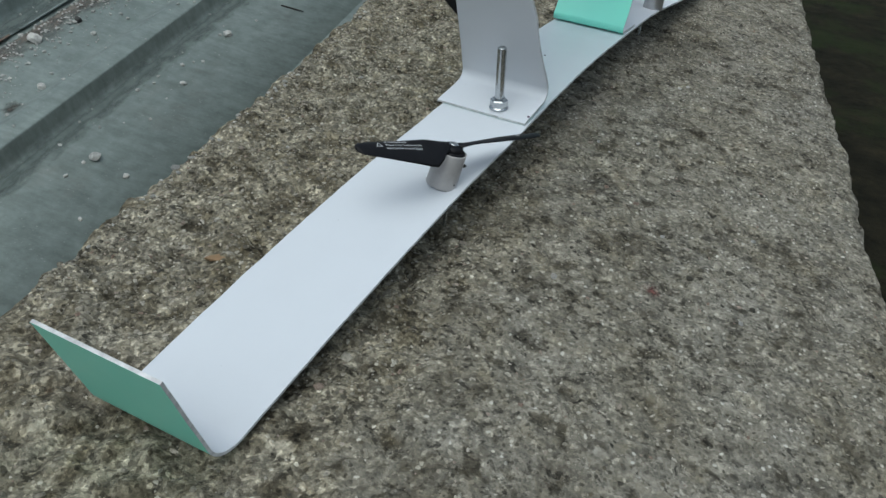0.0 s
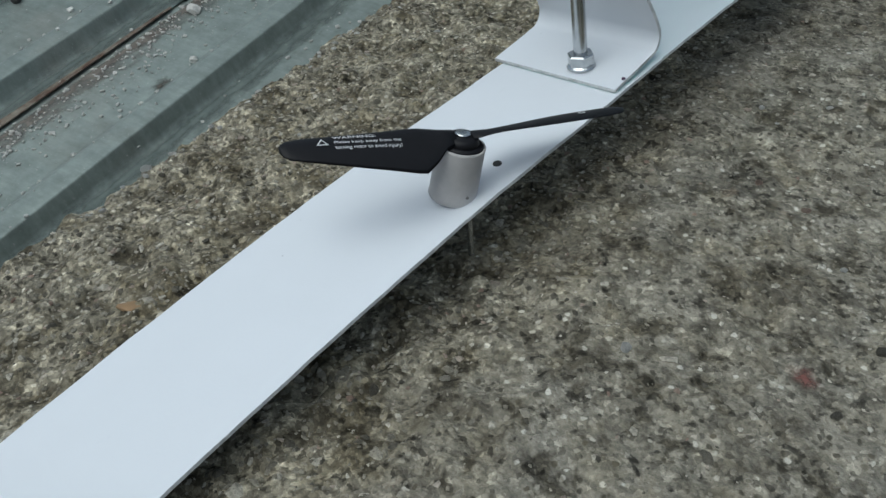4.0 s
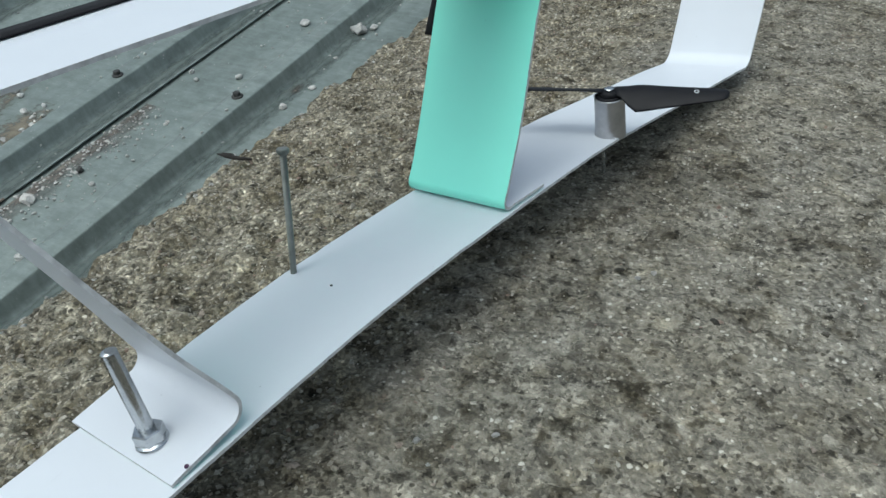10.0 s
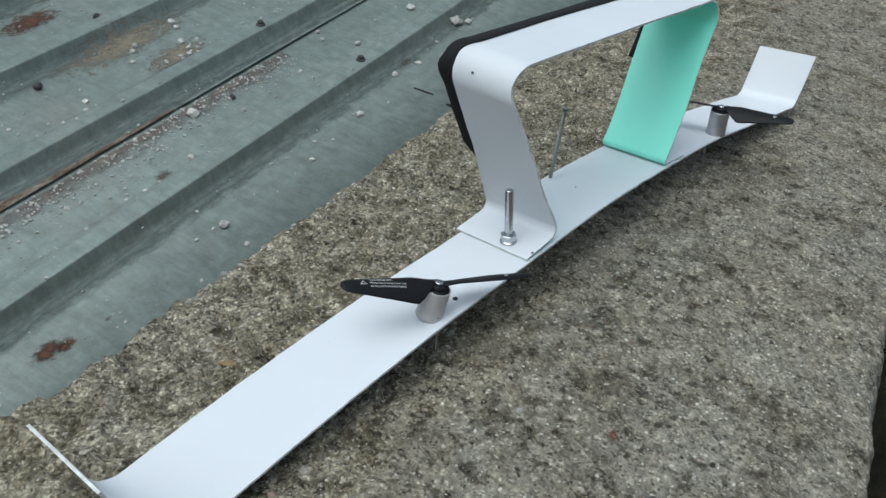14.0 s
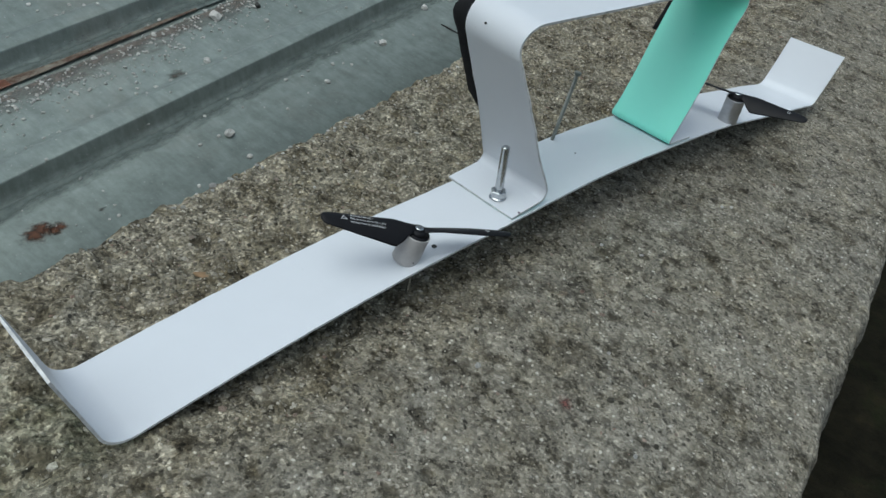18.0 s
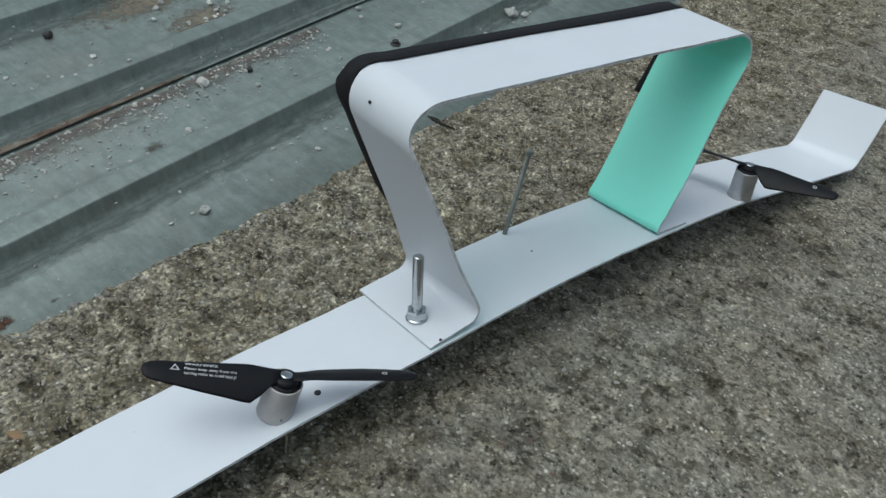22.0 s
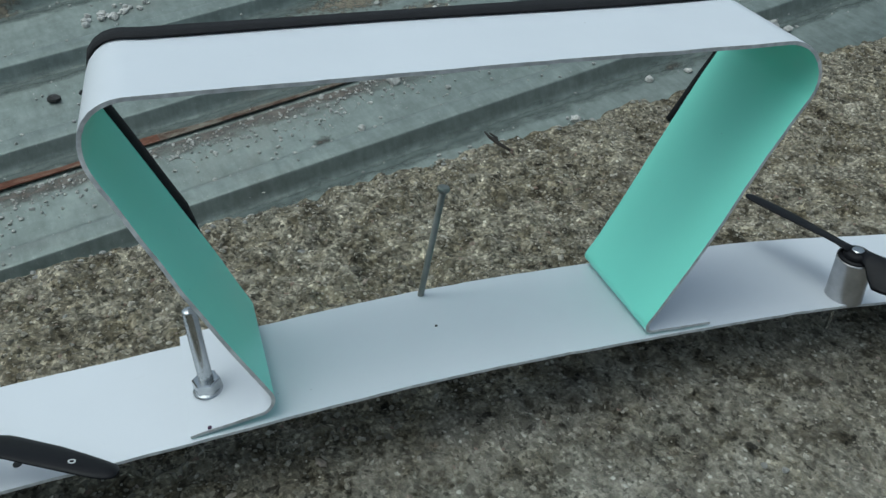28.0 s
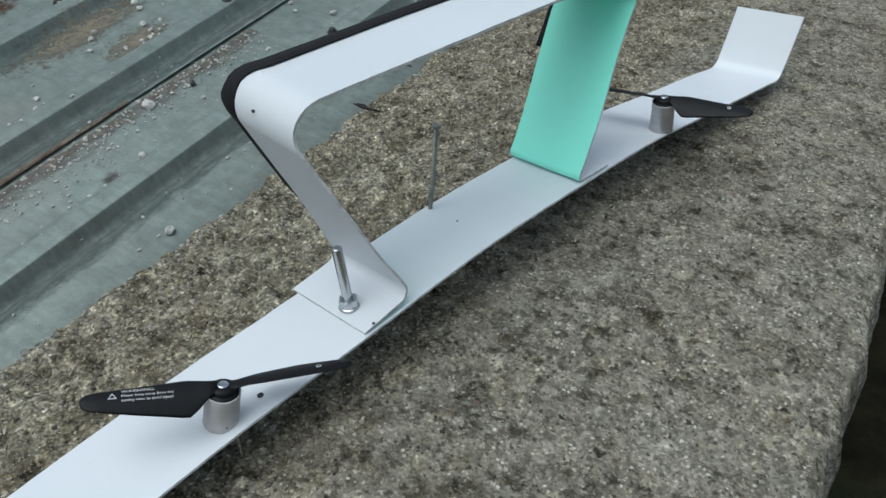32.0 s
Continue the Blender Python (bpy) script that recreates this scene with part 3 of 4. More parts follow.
def blot():
    """A round fan of faces, one unit in radius."""
    n, verts, faces = 40, [(0, 0)], []
    for ring in (0.2, 0.4, 0.6, 0.8, 1.0):
        verts += [(ring * math.cos(2 * math.pi * i / n), ring * math.sin(2 * math.pi * i / n)) for i in range(n)]
    for i in range(n):
        j = (i + 1) % n
        faces.append((0, 1 + i, 1 + j))
        faces += [(1 + r * n + i, 1 + r * n + n + i, 1 + r * n + n + j, 1 + r * n + j) for r in range(4)]
    return verts, faces


def laid_blot(x, y, rx, ry, mat, seed, height, lift=0.0012):
    """A thin soft-edged crust of dirt that follows the surface under it."""
    rx, ry, turn = rx * 1.7, ry * 1.7, math.cos(seed * 2.3) * 0.4
    verts, faces = blot()
    laid = []
    for u, v in verts:
        vx, vy = rx * (u * math.cos(turn) - v * math.sin(turn)), ry * (u * math.sin(turn) + v * math.cos(turn))
        laid.append((vx, vy, height(x + vx, y + vy) - height(x, y) + lift))
    me = mesh_of("stain", laid, faces, mat, smooth=True)
    me.uv_layers.new(name="across").data.foreach_set("uv", [c for f in me.polygons for k in f.vertices for c in verts[k]])
    return me


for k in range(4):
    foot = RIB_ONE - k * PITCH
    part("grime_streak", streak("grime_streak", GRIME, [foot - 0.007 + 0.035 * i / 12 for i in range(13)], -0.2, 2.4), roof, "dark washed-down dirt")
part("dust_streak", streak("dust_streak", LAP_DUST, [LAP + 0.003 + 0.055 * i / 6 for i in range(7)], -0.2, 1.2), roof, "brown dust along the overlapping sheet edge")

STAINS = [(-0.6414, 0.4868, 0.0113, 0.018, RUST_STAIN), (-0.6317, 0.5066, 0.0079, 0.010, RUST_STAIN), (-0.7651, 0.8076, 0.0138, 0.021, DIRT_STAIN), (-0.6226, 0.5649, 0.0040, 0.007, DIRT_STAIN), (-1.2505, 0.9840, 0.0230, 0.05, RUST_STAIN),
          (-0.9779, 1.0639, 0.0213, 0.05, BROWN_DUST), (-0.6556, 1.3174, 0.0125, 0.020, DIRT_STAIN), (-1.3438, 0.4812, 0.0179, 0.035, BROWN_DUST), (-1.0707, 1.0340, 0.0286, 0.10, BROWN_DUST)]
for i, (x, y, rx, ry, m) in enumerate(STAINS):
    part({RUST_STAIN: "rust_stain", DIRT_STAIN: "dirt_stain", BROWN_DUST: "dust_patch"}[m], laid_blot(x, y, rx, ry, m, i, on_roof), roof, at=pose(x, y, on_roof(x, y)))


def pebble(x, y, size, seed, mat=PEBBLE, label="pale grey rough pebble lying on the roof"):
    g = random.Random(seed)
    bm = bmesh.new()
    ico = bmesh.ops.create_icosphere(bm, subdivisions=2, radius=1.0)["verts"]
    sx, sy, sz = size * g.uniform(0.8, 1.2), size * g.uniform(0.8, 1.2), size * g.uniform(0.55, 0.85)
    for v in ico:
        k = 1 + 0.42 * noise.noise(v.co * 1.3 + Vector((seed, 0, 0))) + 0.16 * noise.noise(v.co * 3.5 + Vector((0, seed, 0)))
        v.co = Vector((v.co.x * sx, v.co.y * sy, v.co.z * sz)) * k
    ob = new("pebble", from_bm("pebble", bm, mat))
    ob.matrix_world = pose(x, y, on_roof(x, y) + sz * 0.62, 8, 0, g.uniform(0, 360))
    return tagged(ob, label, "pebble", "pebbles on the roof")


# ---- the model: a bent board with two rotors and a carrying handle ----
model = tagged(new("twin_rotor_model"), "handmade white and mint green plastic model with two black propellers", "model aircraft")
model.matrix_world = pose(-0.0674, 0.587, 0, 0, 0, -11.5)
HALF, THICK = 0.030, 0.0015


ROLL = 0.047


def arch(y):
    """The strip's height along its middle, pulled down a little where the handle is bolted on."""
    return 0.042 - (0.25 if y < 0 else 0.235) * y * y - 0.0015 * math.exp(-((y + 0.12) / 0.05) ** 2) + 0.0012 * math.exp(-(y / 0.06) ** 2)


def deck(x, y):
    """The strip's upper side; it stands on its screw legs and so leans a little."""
    return arch(y) + ROLL * x


def slope(y):
    return math.degrees(math.atan(-0.47 * y))


def base_line():
    run = [-0.3938 + 0.7738 * i / 60 for i in range(61)]
    flat = [Vector((y, arch(y))) for y in run]
    near = rounded([(-0.4172, 0.0657), flat[0], flat[2]], [0.017])
    far = rounded([flat[-3], flat[-1], (0.405, 0.0585)], [0.012])
    return dense([Vector(p) for p in near] + flat[3:-3] + [Vector(p) for p in far], 0.006)


def strip_sides(p, f):
    far = max(0.0, min(1.0, (p.x - 0.16) / 0.12))
    far = far * far * (3 - 2 * far)
    mid = 0.0034 * (1 - (p.x / 0.42) ** 2) - 0.0006 + 0.0047 * far
    return mid - HALF + 0.0012 * math.exp(-((p.x + 0.17) / 0.13) ** 2) + 0.0015 * far, mid + HALF


part("base_strip", sheet("base_strip", base_line(), strip_sides, THICK, 1.0, skew=0.12, low_bounce=True, tilt=lambda i: ROLL), model, "long white strip with upturned ends and green underside")


def handle_line():
    z0 = 0.0025
    pts = [(-0.112, arch(-0.112) + 0.0020), (-0.078, arch(-0.078) + z0 + 0.003), (-0.1365, 0.1734), (0.155, 0.1680), (0.080, arch(0.080) + z0), (0.114, arch(0.114) + z0)]
    return dense([Vector(p) for p in rounded(pts, [0.006, 0.017, 0.017, 0.003], 12)], 0.005)


HANDLE = handle_line()
RUN = [0.0]
for a, b in zip(HANDLE, HANDLE[1:]):
    RUN.append(RUN[-1] + (b - a).length)
EDGES = ((0.0, -0.0300, 0.0310), (0.030, -0.0292, 0.0314), (0.090, -0.0302, 0.0252), (0.112, -0.0318, 0.0216), (0.136, -0.0330, 0.0178), (0.156, -0.0340, 0.0130), (0.180, -0.0345, 0.0150), (0.29, -0.0350, 0.0164), (0.405, -0.0345, 0.0195), (0.445, -0.0362, 0.0225), (RUN[-1] - 0.035, -0.0275, 0.0312), (RUN[-1], -0.0270, 0.0315))


def along(table, run):
    """Both values of a table, eased between its runs."""
    for (r0, l0, e0), (r1, l1, e1) in zip(table, table[1:]):
        if run <= r1 + 1e-6:
            k = max(0.0, (run - r0) / (r1 - r0))
            k = k * k * (3 - 2 * k)
            return l0 + (l1 - l0) * k, e0 + (e1 - e0) * k
    return table[-1][1:]


def sides_at(run):
    return along(EDGES, run)


def handle_sides(p, f):
    return sides_at(RUN[min(range(len(HANDLE)), key=lambda i: (HANDLE[i] - p).length)])


def handle_lean(i, x):
    """The front leg is twisted a little: its open edge stands forward, the trimmed one back."""
    k = max(0.0, min(1.0, (RUN[i] - 0.036) / 0.035)) * max(0.0, min(1.0, (0.205 - RUN[i]) / 0.04))
    return -(0.0002 + 0.046 * x) * k * k * (3 - 2 * k)


def handle_roll(i):
    """The feet lie on the leaning strip; the lean fades out up the legs."""
    k = max(0.0, 1 - max(0.0, min(RUN[i], RUN[-1] - RUN[i]) - 0.036) / 0.06)
    return ROLL * k * k * (3 - 2 * k)


handle = part("handle", sheet("handle", HANDLE, handle_sides, 0.0015, 5.0, lean=handle_lean, tilt=handle_roll), model, "white looped board handle, green on its inside")


# the foam trim: run along the handle, its outer and inner side
BEAD = ((0.0775, -0.0310, -0.0301), (0.088, -0.0408, -0.0304), (0.137, -0.0435, -0.0330), (0.1535, -0.0472, -0.0340), (0.163, -0.0435, -0.0342), (0.182, -0.0380, -0.0285), (0.25, -0.0374, -0.0286), (0.375, -0.0368, -0.0252), (0.45, -0.0385, -0.0268), (0.60, -0.0350, -0.0230))


def grip():
    """A black foam trim along one edge of the handle, lying over its upper side towards the back."""
    bm = bmesh.new()
    loops = []
    for i, p in enumerate(HANDLE):
        if not 0.0775 < RUN[i] < RUN[-1] - 0.105:
            continue
        t = (HANDLE[i + 1] - HANDLE[i - 1]).normalized()
        nor = Vector((-t.y, t.x))
        edge = sides_at(RUN[i])[0]
        x_out, x_in = along(BEAD, RUN[i])
        x_out += 0.0004 * noise.noise((RUN[i] * 40, 0, 0))
        over = max(0.0, min(1.0, (RUN[i] - 0.148) / 0.016)) * max(0.0, min(1.0, (0.43 - RUN[i]) / 0.03))
        over = over * over * (3 - 2 * over)
        top, th = -0.0004 + 0.0018 * over, 0.0009 + 0.0021 * over
        sink = 0.0004 * (1 - over) * min(1.0, (edge - x_out) / 0.010)
        section = ((x_in, top - 0.0008), (x_in - 0.0004, top - 0.0001), (x_out + 0.0005, top - sink), (x_out, top - sink - 0.25 * th), (x_out, top - sink - 0.75 * th), (x_out + 0.0004, top - sink - th), (edge - 0.0002, top - th - 0.0002), (edge - 0.0002, top - 0.0009))
        swing = handle_lean(i, x_out)
        loops.append([bm.verts.new((sx, p.x + swing + nor.x * sz, p.y + nor.y * sz)) for sx, sz in section])
    n = len(section)
    for a, b in zip(loops, loops[1:]):
        for i in range(n):
            bm.faces.new((a[i], a[(i + 1) % n], b[(i + 1) % n], b[i]))
    bm.faces.new(loops[0])
    bm.faces.new(loops[-1][::-1])
    return from_bm("grip_bead", bm, RUBBER, True)


part("grip_bead", grip(), handle, "black foam edging")


def hexagon(r, z0, z1, hole=0.003):
    bm = lathe([(hole, z0), (r * 0.93, z0), (r, z0 + 0.0006), (r, z1 - 0.0006), (r * 0.9, z1), (hole, z1)], 6, close=False)
    return bm


def threaded(r, z0, z1, turn=0.001):
    rings, z = [], z0
    k = 0
    while z < z1 - 0.0008:
        rings.append((r if k % 2 else r * 0.90, z))
        z += turn / 2
        k += 1
    return lathe(rings + [(r * 0.85, z1 - 0.0005), (r * 0.6, z1)], 20)


def bolt(y, x, base, height, tilt):
    ob = part("bolt", from_bm("bolt", threaded(0.0029, -0.004, height), ZINC, True), model, "zinc-plated threaded bolt",
              pose(x, y, base, *tilt))
    part("nut", from_bm("nut", hexagon(0.0057, 0.0011, 0.0062), ZINC), ob, at=pose(0, 0, 0, 0, 0, 17))
    part("flange", from_bm("flange", lathe([(0.003, 0), (0.0059, 0), (0.0062, 0.0005), (0.0059, 0.0010), (0.0052, 0.0016), (0.003, 0.0022)], 32, False), ZINC, False), ob)
    return ob


bolt(-0.1030, 0.0088, deck(0.0088, -0.103) + 0.0027, 0.0404, (2.6, -4.4, 0))
bolt(0.098, 0.008, deck(0.008, 0.098) + 0.0026, 0.0105, (2, 0, 0))

nail = part("nail", from_bm("nail", lathe([(0.0009, -0.030), (0.00145, -0.026), (0.00145, 0.0545)], 20), NAIL, True), model, "dull grey upright nail",
            pose(-0.0236, -0.0046, deck(-0.0236, 0.0), -10.5, -2, 0))
part("head", from_bm("head", lathe([(0.00145, 0.0535), (0.0027, 0.0548), (0.0028, 0.0560), (0.0023, 0.0566)], 20), NAIL), nail)


def disc(name, x, y, r, mat, lift=0.0004):
    bm = lathe([(r, -0.0006), (r, 0.0), (r * 0.7, 0.0001)], 20)
    return part(name, from_bm(name, bm, mat), model, at=pose(x, y, deck(x, y) + lift, slope(y), -math.degrees(math.atan(ROLL)), 0))


disc("hole", 0.0206, -0.174, 0.0017, HOLE, 0.0003)
disc("hole", 0.0, -0.0047, 0.0006, HOLE, 0.0003)
PIN = HANDLE[min(range(len(RUN)), key=lambda i: abs(RUN[i] - 0.1585))]
part("hole", from_bm("hole", lathe([(0.0008, -0.0006), (0.0008, 0.0002)], 14), HOLE), handle, at=pose(-0.0178, *PIN, 52, 0, 0))
part("ink_mark", from_bm("ink_mark", lathe([(0.0009, -0.0010), (0.0008, 0.0003)], 9), PURPLE), handle, at=pose(0.0300, -0.1045, deck(0.03, -0.1045) + 0.0030, 0, 0, 0))


STATIONS = [(0.003, 0.0078, -0.0040, 8), (0.007, 0.0088, -0.0038, 17), (0.011, 0.0124, -0.0038, 26), (0.0155, 0.0158, -0.0042, 28), (0.019, 0.0159, -0.0043, 27), (0.027, 0.0148, -0.0040, 24),
            (0.037, 0.0136, -0.0037, 20), (0.047, 0.0118, -0.0034, 17), (0.055, 0.0102, -0.0031, 15), (0.0595, 0.0086, -0.0024, 14), (0.0617, 0.0058, -0.0012, 14), (0.0625, 0.0024, 0.0002, 14)]


def blade_point(r, f, th):
    """A point of the blade: r along it, f of the chord from its straight edge, th the skin's side."""
    for a, b in zip(STATIONS, STATIONS[1:]):
        if r <= b[0]:
            break
    k = max(0.0, min(1.0, (r - a[0]) / (b[0] - a[0])))
    chord, lead, pitch = [u + (v - u) * k for u, v in zip(a[1:], b[1:])]
    y = lead + chord * f
    return y, -(y + 0.001) * math.tan(radians(pitch)) + 0.06 * chord * math.sin(math.pi * f) + th * 0.0013, chord, lead


SKIN = ((0, 0.0), (0.06, 0.32), (0.15, 0.55), (0.4, 0.75), (0.75, 0.55), (0.93, 0.22), (1.0, 0.0), (0.75, -0.45), (0.4, -0.45), (0.12, -0.4))


def blade_mesh(mirror):
    """One twisted blade along +x; its broad edge hangs towards +y (or -y when mirrored)."""
    bm = bmesh.new()
    loops = []
    for r in [s[0] for s in STATIONS]:
        row = []
        for f, th in SKIN:
            y, z = blade_point(r, f, th)[:2]
            row.append(bm.verts.new((r, -y if mirror else y, z)))
        loops.append(row)
    n = len(SKIN)
    for a, b in zip(loops, loops[1:]):
        for i in range(n):
            bm.faces.new((a[i], a[(i + 1) % n], b[(i + 1) % n], b[i]))
    bm.faces.new(loops[0])
    bm.faces.new(loops[-1])
    return from_bm("blade", bm, BLACK, True)


def lay_on_blade(me, x0, y0):
    """Lays a flat print, read from the broad edge's side, on the blade's upper skin."""
    for v in me.vertices:
        x, y = x0 - v.co.x, y0 - v.co.y
        _, _, chord, lead = blade_point(x, 0, 0)
        f = max(0.0, min(1.0, (y - lead) / chord))
        th = next(t0 + (t1 - t0) * (f - f0) / (f1 - f0) for (f0, t0), (f1, t1) in zip(SKIN, SKIN[1:]) if f <= f1)
        v.co = (x, y, blade_point(x, f, th)[1] + 0.00022)
    me.update()
    return me


def letters(text, height):
    cu = bpy.data.curves.new("print", "FONT")
    cu.body, cu.size, cu.offset = text, height, height * 0.012
    tmp = bpy.data.objects.new("print", cu)
    scene.collection.objects.link(tmp)
    dg = bpy.context.evaluated_depsgraph_get()
    me = bpy.data.meshes.new_from_object(tmp.evaluated_get(dg))
    bpy.data.objects.remove(tmp)
    me.materials.clear()
    me.materials.append(PRINT)
    return me


def rotor(x, y, can_mat, r, tall, lean, spin, heading, mirror, leg, label, flex=0.0):
    """A motor can with its shaft, screw leg and two-bladed propeller."""
    z = deck(x, y)
    motor = part("motor", from_bm("motor", lathe([(r * 0.99, 0.0), (r * 1.02, 0.0006), (r * 1.0, 0.002), (r * 0.97, tall - 0.001), (r * 0.98, tall), (r * 0.90, tall), (r * 0.88, tall - 0.004), (0.003, tall - 0.0042)], 40), can_mat, True),
                 model, label, pose(x, y, z - 0.0003, *lean))
    part("end_bell", from_bm("end_bell", lathe([(r * 0.87, tall - 0.0045), (r * 0.88, tall + 0.0002), (r * 0.80, tall + 0.0008), (0.0045, tall + 0.0010)], 30), BLACK, True), motor, "black end cap")
    if can_mat == CAN:
        part("rivet", from_bm("rivet", lathe([(0.0006, 0), (0.0005, 0.0004)], 10), TUBE_DOT), motor, at=pose(r * 0.95, -r * 0.30, 0.004, 0, 90, -20))
    prop = part("propeller", from_bm("propeller", lathe([(0.0058, tall + 0.0004), (0.0060, tall + 0.0010), (0.0056, tall + 0.0026), (0.0047, tall + 0.0034), (0.0026, tall + 0.0036)], 24), BLACK, True),
                model, "black two-bladed plastic propeller", pose(x, y, z - 0.0003, *lean) @ pose(0, 0, tall) @ pose(0, 0, 0, *spin) @ pose(0, 0, -tall, 0, 0, heading))
    part("shaft_cap", from_bm("shaft_cap", lathe([(0.0026, tall + 0.0034), (0.0027, tall + 0.0043), (0.0023, tall + 0.0046), (0.0011, tall + 0.0044)], 20), ZINC), prop, "silver shaft screw")
    me = blade_mesh(mirror)
    for turn, up in ((0, flex * 0.8), (180, flex)):
        part("blade", me, prop, at=pose(0, 0, tall + 0.0030, 0, 0, turn) @ pose(0, 0, 0, 0, -up, 0))
    leg_x, leg_y = leg
    part("screw_leg", from_bm("screw_leg", threaded(0.0012, 0.0042, deck(leg_x, leg_y) - 0.001, 0.0009), ZINC), model, "thin screw under the strip", pose(leg_x, leg_y, 0))
    return prop


BLADE_A = math.degrees(math.atan2(-0.054, -0.030))
prop_a = rotor(0.0182, -0.1965, CAN, 0.0086, 0.0205, (-11, 7, 0), (3, -3, 0), BLADE_A, False, (0.0216, -0.1920), "matte grey tube round the motor", 3.5)
prop_b = rotor(0.0252, 0.1950, BRIGHT_CAN, 0.0086, 0.0240, (4, 0, 0), (0, 0, 0), math.degrees(math.atan2(0.0185, 0.054)), True, (0.0170, 0.2024), "bright steel motor can")


def blade_print(prop, tall):
    """The white warning printed on one blade."""
    base = pose(0, 0, tall + 0.0030) @ pose(0, 0, 0, 0, -2.8, 0)
    for text, size, y0, want in (("WARNING:", 0.0020, -0.0006, 0.0145), ("Please keep away from the", 0.0017, 0.0017, 0.0225), ("turning rotor to avoid injury!", 0.0017, 0.0038, 0.0225)):
        me = letters(text, size)
        xs = [v.co.x for v in me.vertices]
        for v in me.vertices:
            v.co.x *= want / (max(xs) - min(xs))
        part("warning_print", lay_on_blade(me, 0.0450, y0), prop, "white warning lettering", base)
    bm = bmesh.new()
    for f in (1.0, 0.62):
        for k in range(3):
            a = radians(90 + 120 * k)
            bm.verts.new((0.0024 * f * math.cos(a), 0.0021 * f * math.sin(a), 0))
    bm.verts.ensure_lookup_table()
    for k in range(3):
        bm.faces.new([bm.verts[i] for i in (k, (k + 1) % 3, 3 + (k + 1) % 3, 3 + k)])
    part("warning_triangle", lay_on_blade(from_bm("warning_triangle", bm, PRINT), 0.0488, 0.0012), prop, "white warning triangle", base)


blade_print(prop_a, 0.0205)
for prop, turn, sgn, tall, up in ((prop_a, 180, 1, 0.0205, 3.5), (prop_b, 0, -1, 0.0240, 0)):
    ring = part("maker_mark", from_bm("maker_mark", lathe([(0.0008, 0), (0.0013, 0), (0.0013, 0.0001), (0.0008, 0.0001)], 20, False), PRINT), prop, "small white printed ring",
                pose(0, 0, tall + 0.0030, 0, 0, turn) @ pose(0, 0, 0, 0, -up, 0) @ pose(0.046, sgn * 0.0015, 0.0009, -17 * sgn, 0, 0))


# ---- loose pebbles and litter on the roof ----
STONES = [(-0.6228, 0.7774, 0.0086), (-0.5727, 0.7665, 0.0046), (-0.6295, 0.7635, 0.0025), (-0.8375, 0.9534, 0.0091), (-0.7613, 0.8653, 0.0062), (-0.6149, 0.9748, 0.0046), (-0.6577, 0.9274, 0.0034), (-0.6247, 1.1232, 0.0070),
          (-0.6453, 1.2674, 0.0060), (-0.7583, 0.6571, 0.0033), (-0.8120, 0.6960, 0.0026), (-0.7659, 0.7372, 0.0026), (-0.7607, 0.7674, 0.0026), (-0.8084, 0.9019, 0.0029), (-0.7831, 1.0126, 0.0038), (-0.5755, 0.6784, 0.0030),
          (-0.6538, 1.5117, 0.0125), (-0.6367, 1.5304, 0.0066), (-0.7585, 1.3142, 0.0062), (-0.9881, 0.8707, 0.0051), (-1.0415, 1.0266, 0.0044), (-0.7561, 1.5038, 0.0085), (-0.8189, 1.2836, 0.0039), (-0.6333, 1.3299, 0.0056),
          (-1.0627, 1.1463, 0.0063), (-1.0437, 1.1377, 0.0060), (-0.8407, 1.2998, 0.0048), (-0.6621, 1.5275, 0.0058),
          (-1.0168, 1.0023, 0.0051), (-0.9644, 0.8502, 0.0047), (-1.0520, 1.0432, 0.0048), (-1.0016, 1.1061, 0.0058), (-0.9791, 1.0999, 0.0042), (-0.9150, 0.8831, 0.0028), (-0.8783, 0.8748, 0.0027), (-0.9547, 0.7986, 0.0028), (-0.9315, 0.8053, 0.0027), (-0.8178, 0.6769, 0.0033), (-1.0165, 0.7475, 0.004), (-0.8067, 0.8608, 0.0024), (-0.7970, 0.7621, 0.0023), (-1.0471, 1.5954, 0.0093), (-0.8221, 1.0241, 0.0038), (-0.8603, 0.8482, 0.0027), (-0.8346, 0.7982, 0.0026), (-0.8776, 0.7481, 0.0022)]
for i, (x, y, size) in enumerate(STONES):
    pebble(x, y, size, 3 + i)
CRUMBS = [(-0.8192, 1.0294, 0.0055), (-1.0724, 0.8501, 0.0089), (-1.1722, 1.0714, 0.0084), (-1.0470, 0.5160, 0.0083), (-0.8266, 1.0360, 0.0030)]
for i, (x, y, size) in enumerate(CRUMBS):
    pebble(x, y, size, 90 + i, DARK_STONE, "dark crumb of debris lying on the roof")
for i in range(26):
    pebble(-1.2461 + rnd.normal(0, 0.012), 0.6517 + rnd.normal(0, 0.028), rnd.uniform(0.003, 0.0065), 200 + i, PEBBLE, "pale gravel stone heaped on the roof")
for i in range(14):
    pebble(-0.9748 + rnd.normal(0, 0.011), 1.0931 + rnd.normal(0, 0.035), rnd.uniform(0.002, 0.0045), 240 + i, PEBBLE, "pale gravel stone on a dust patch")


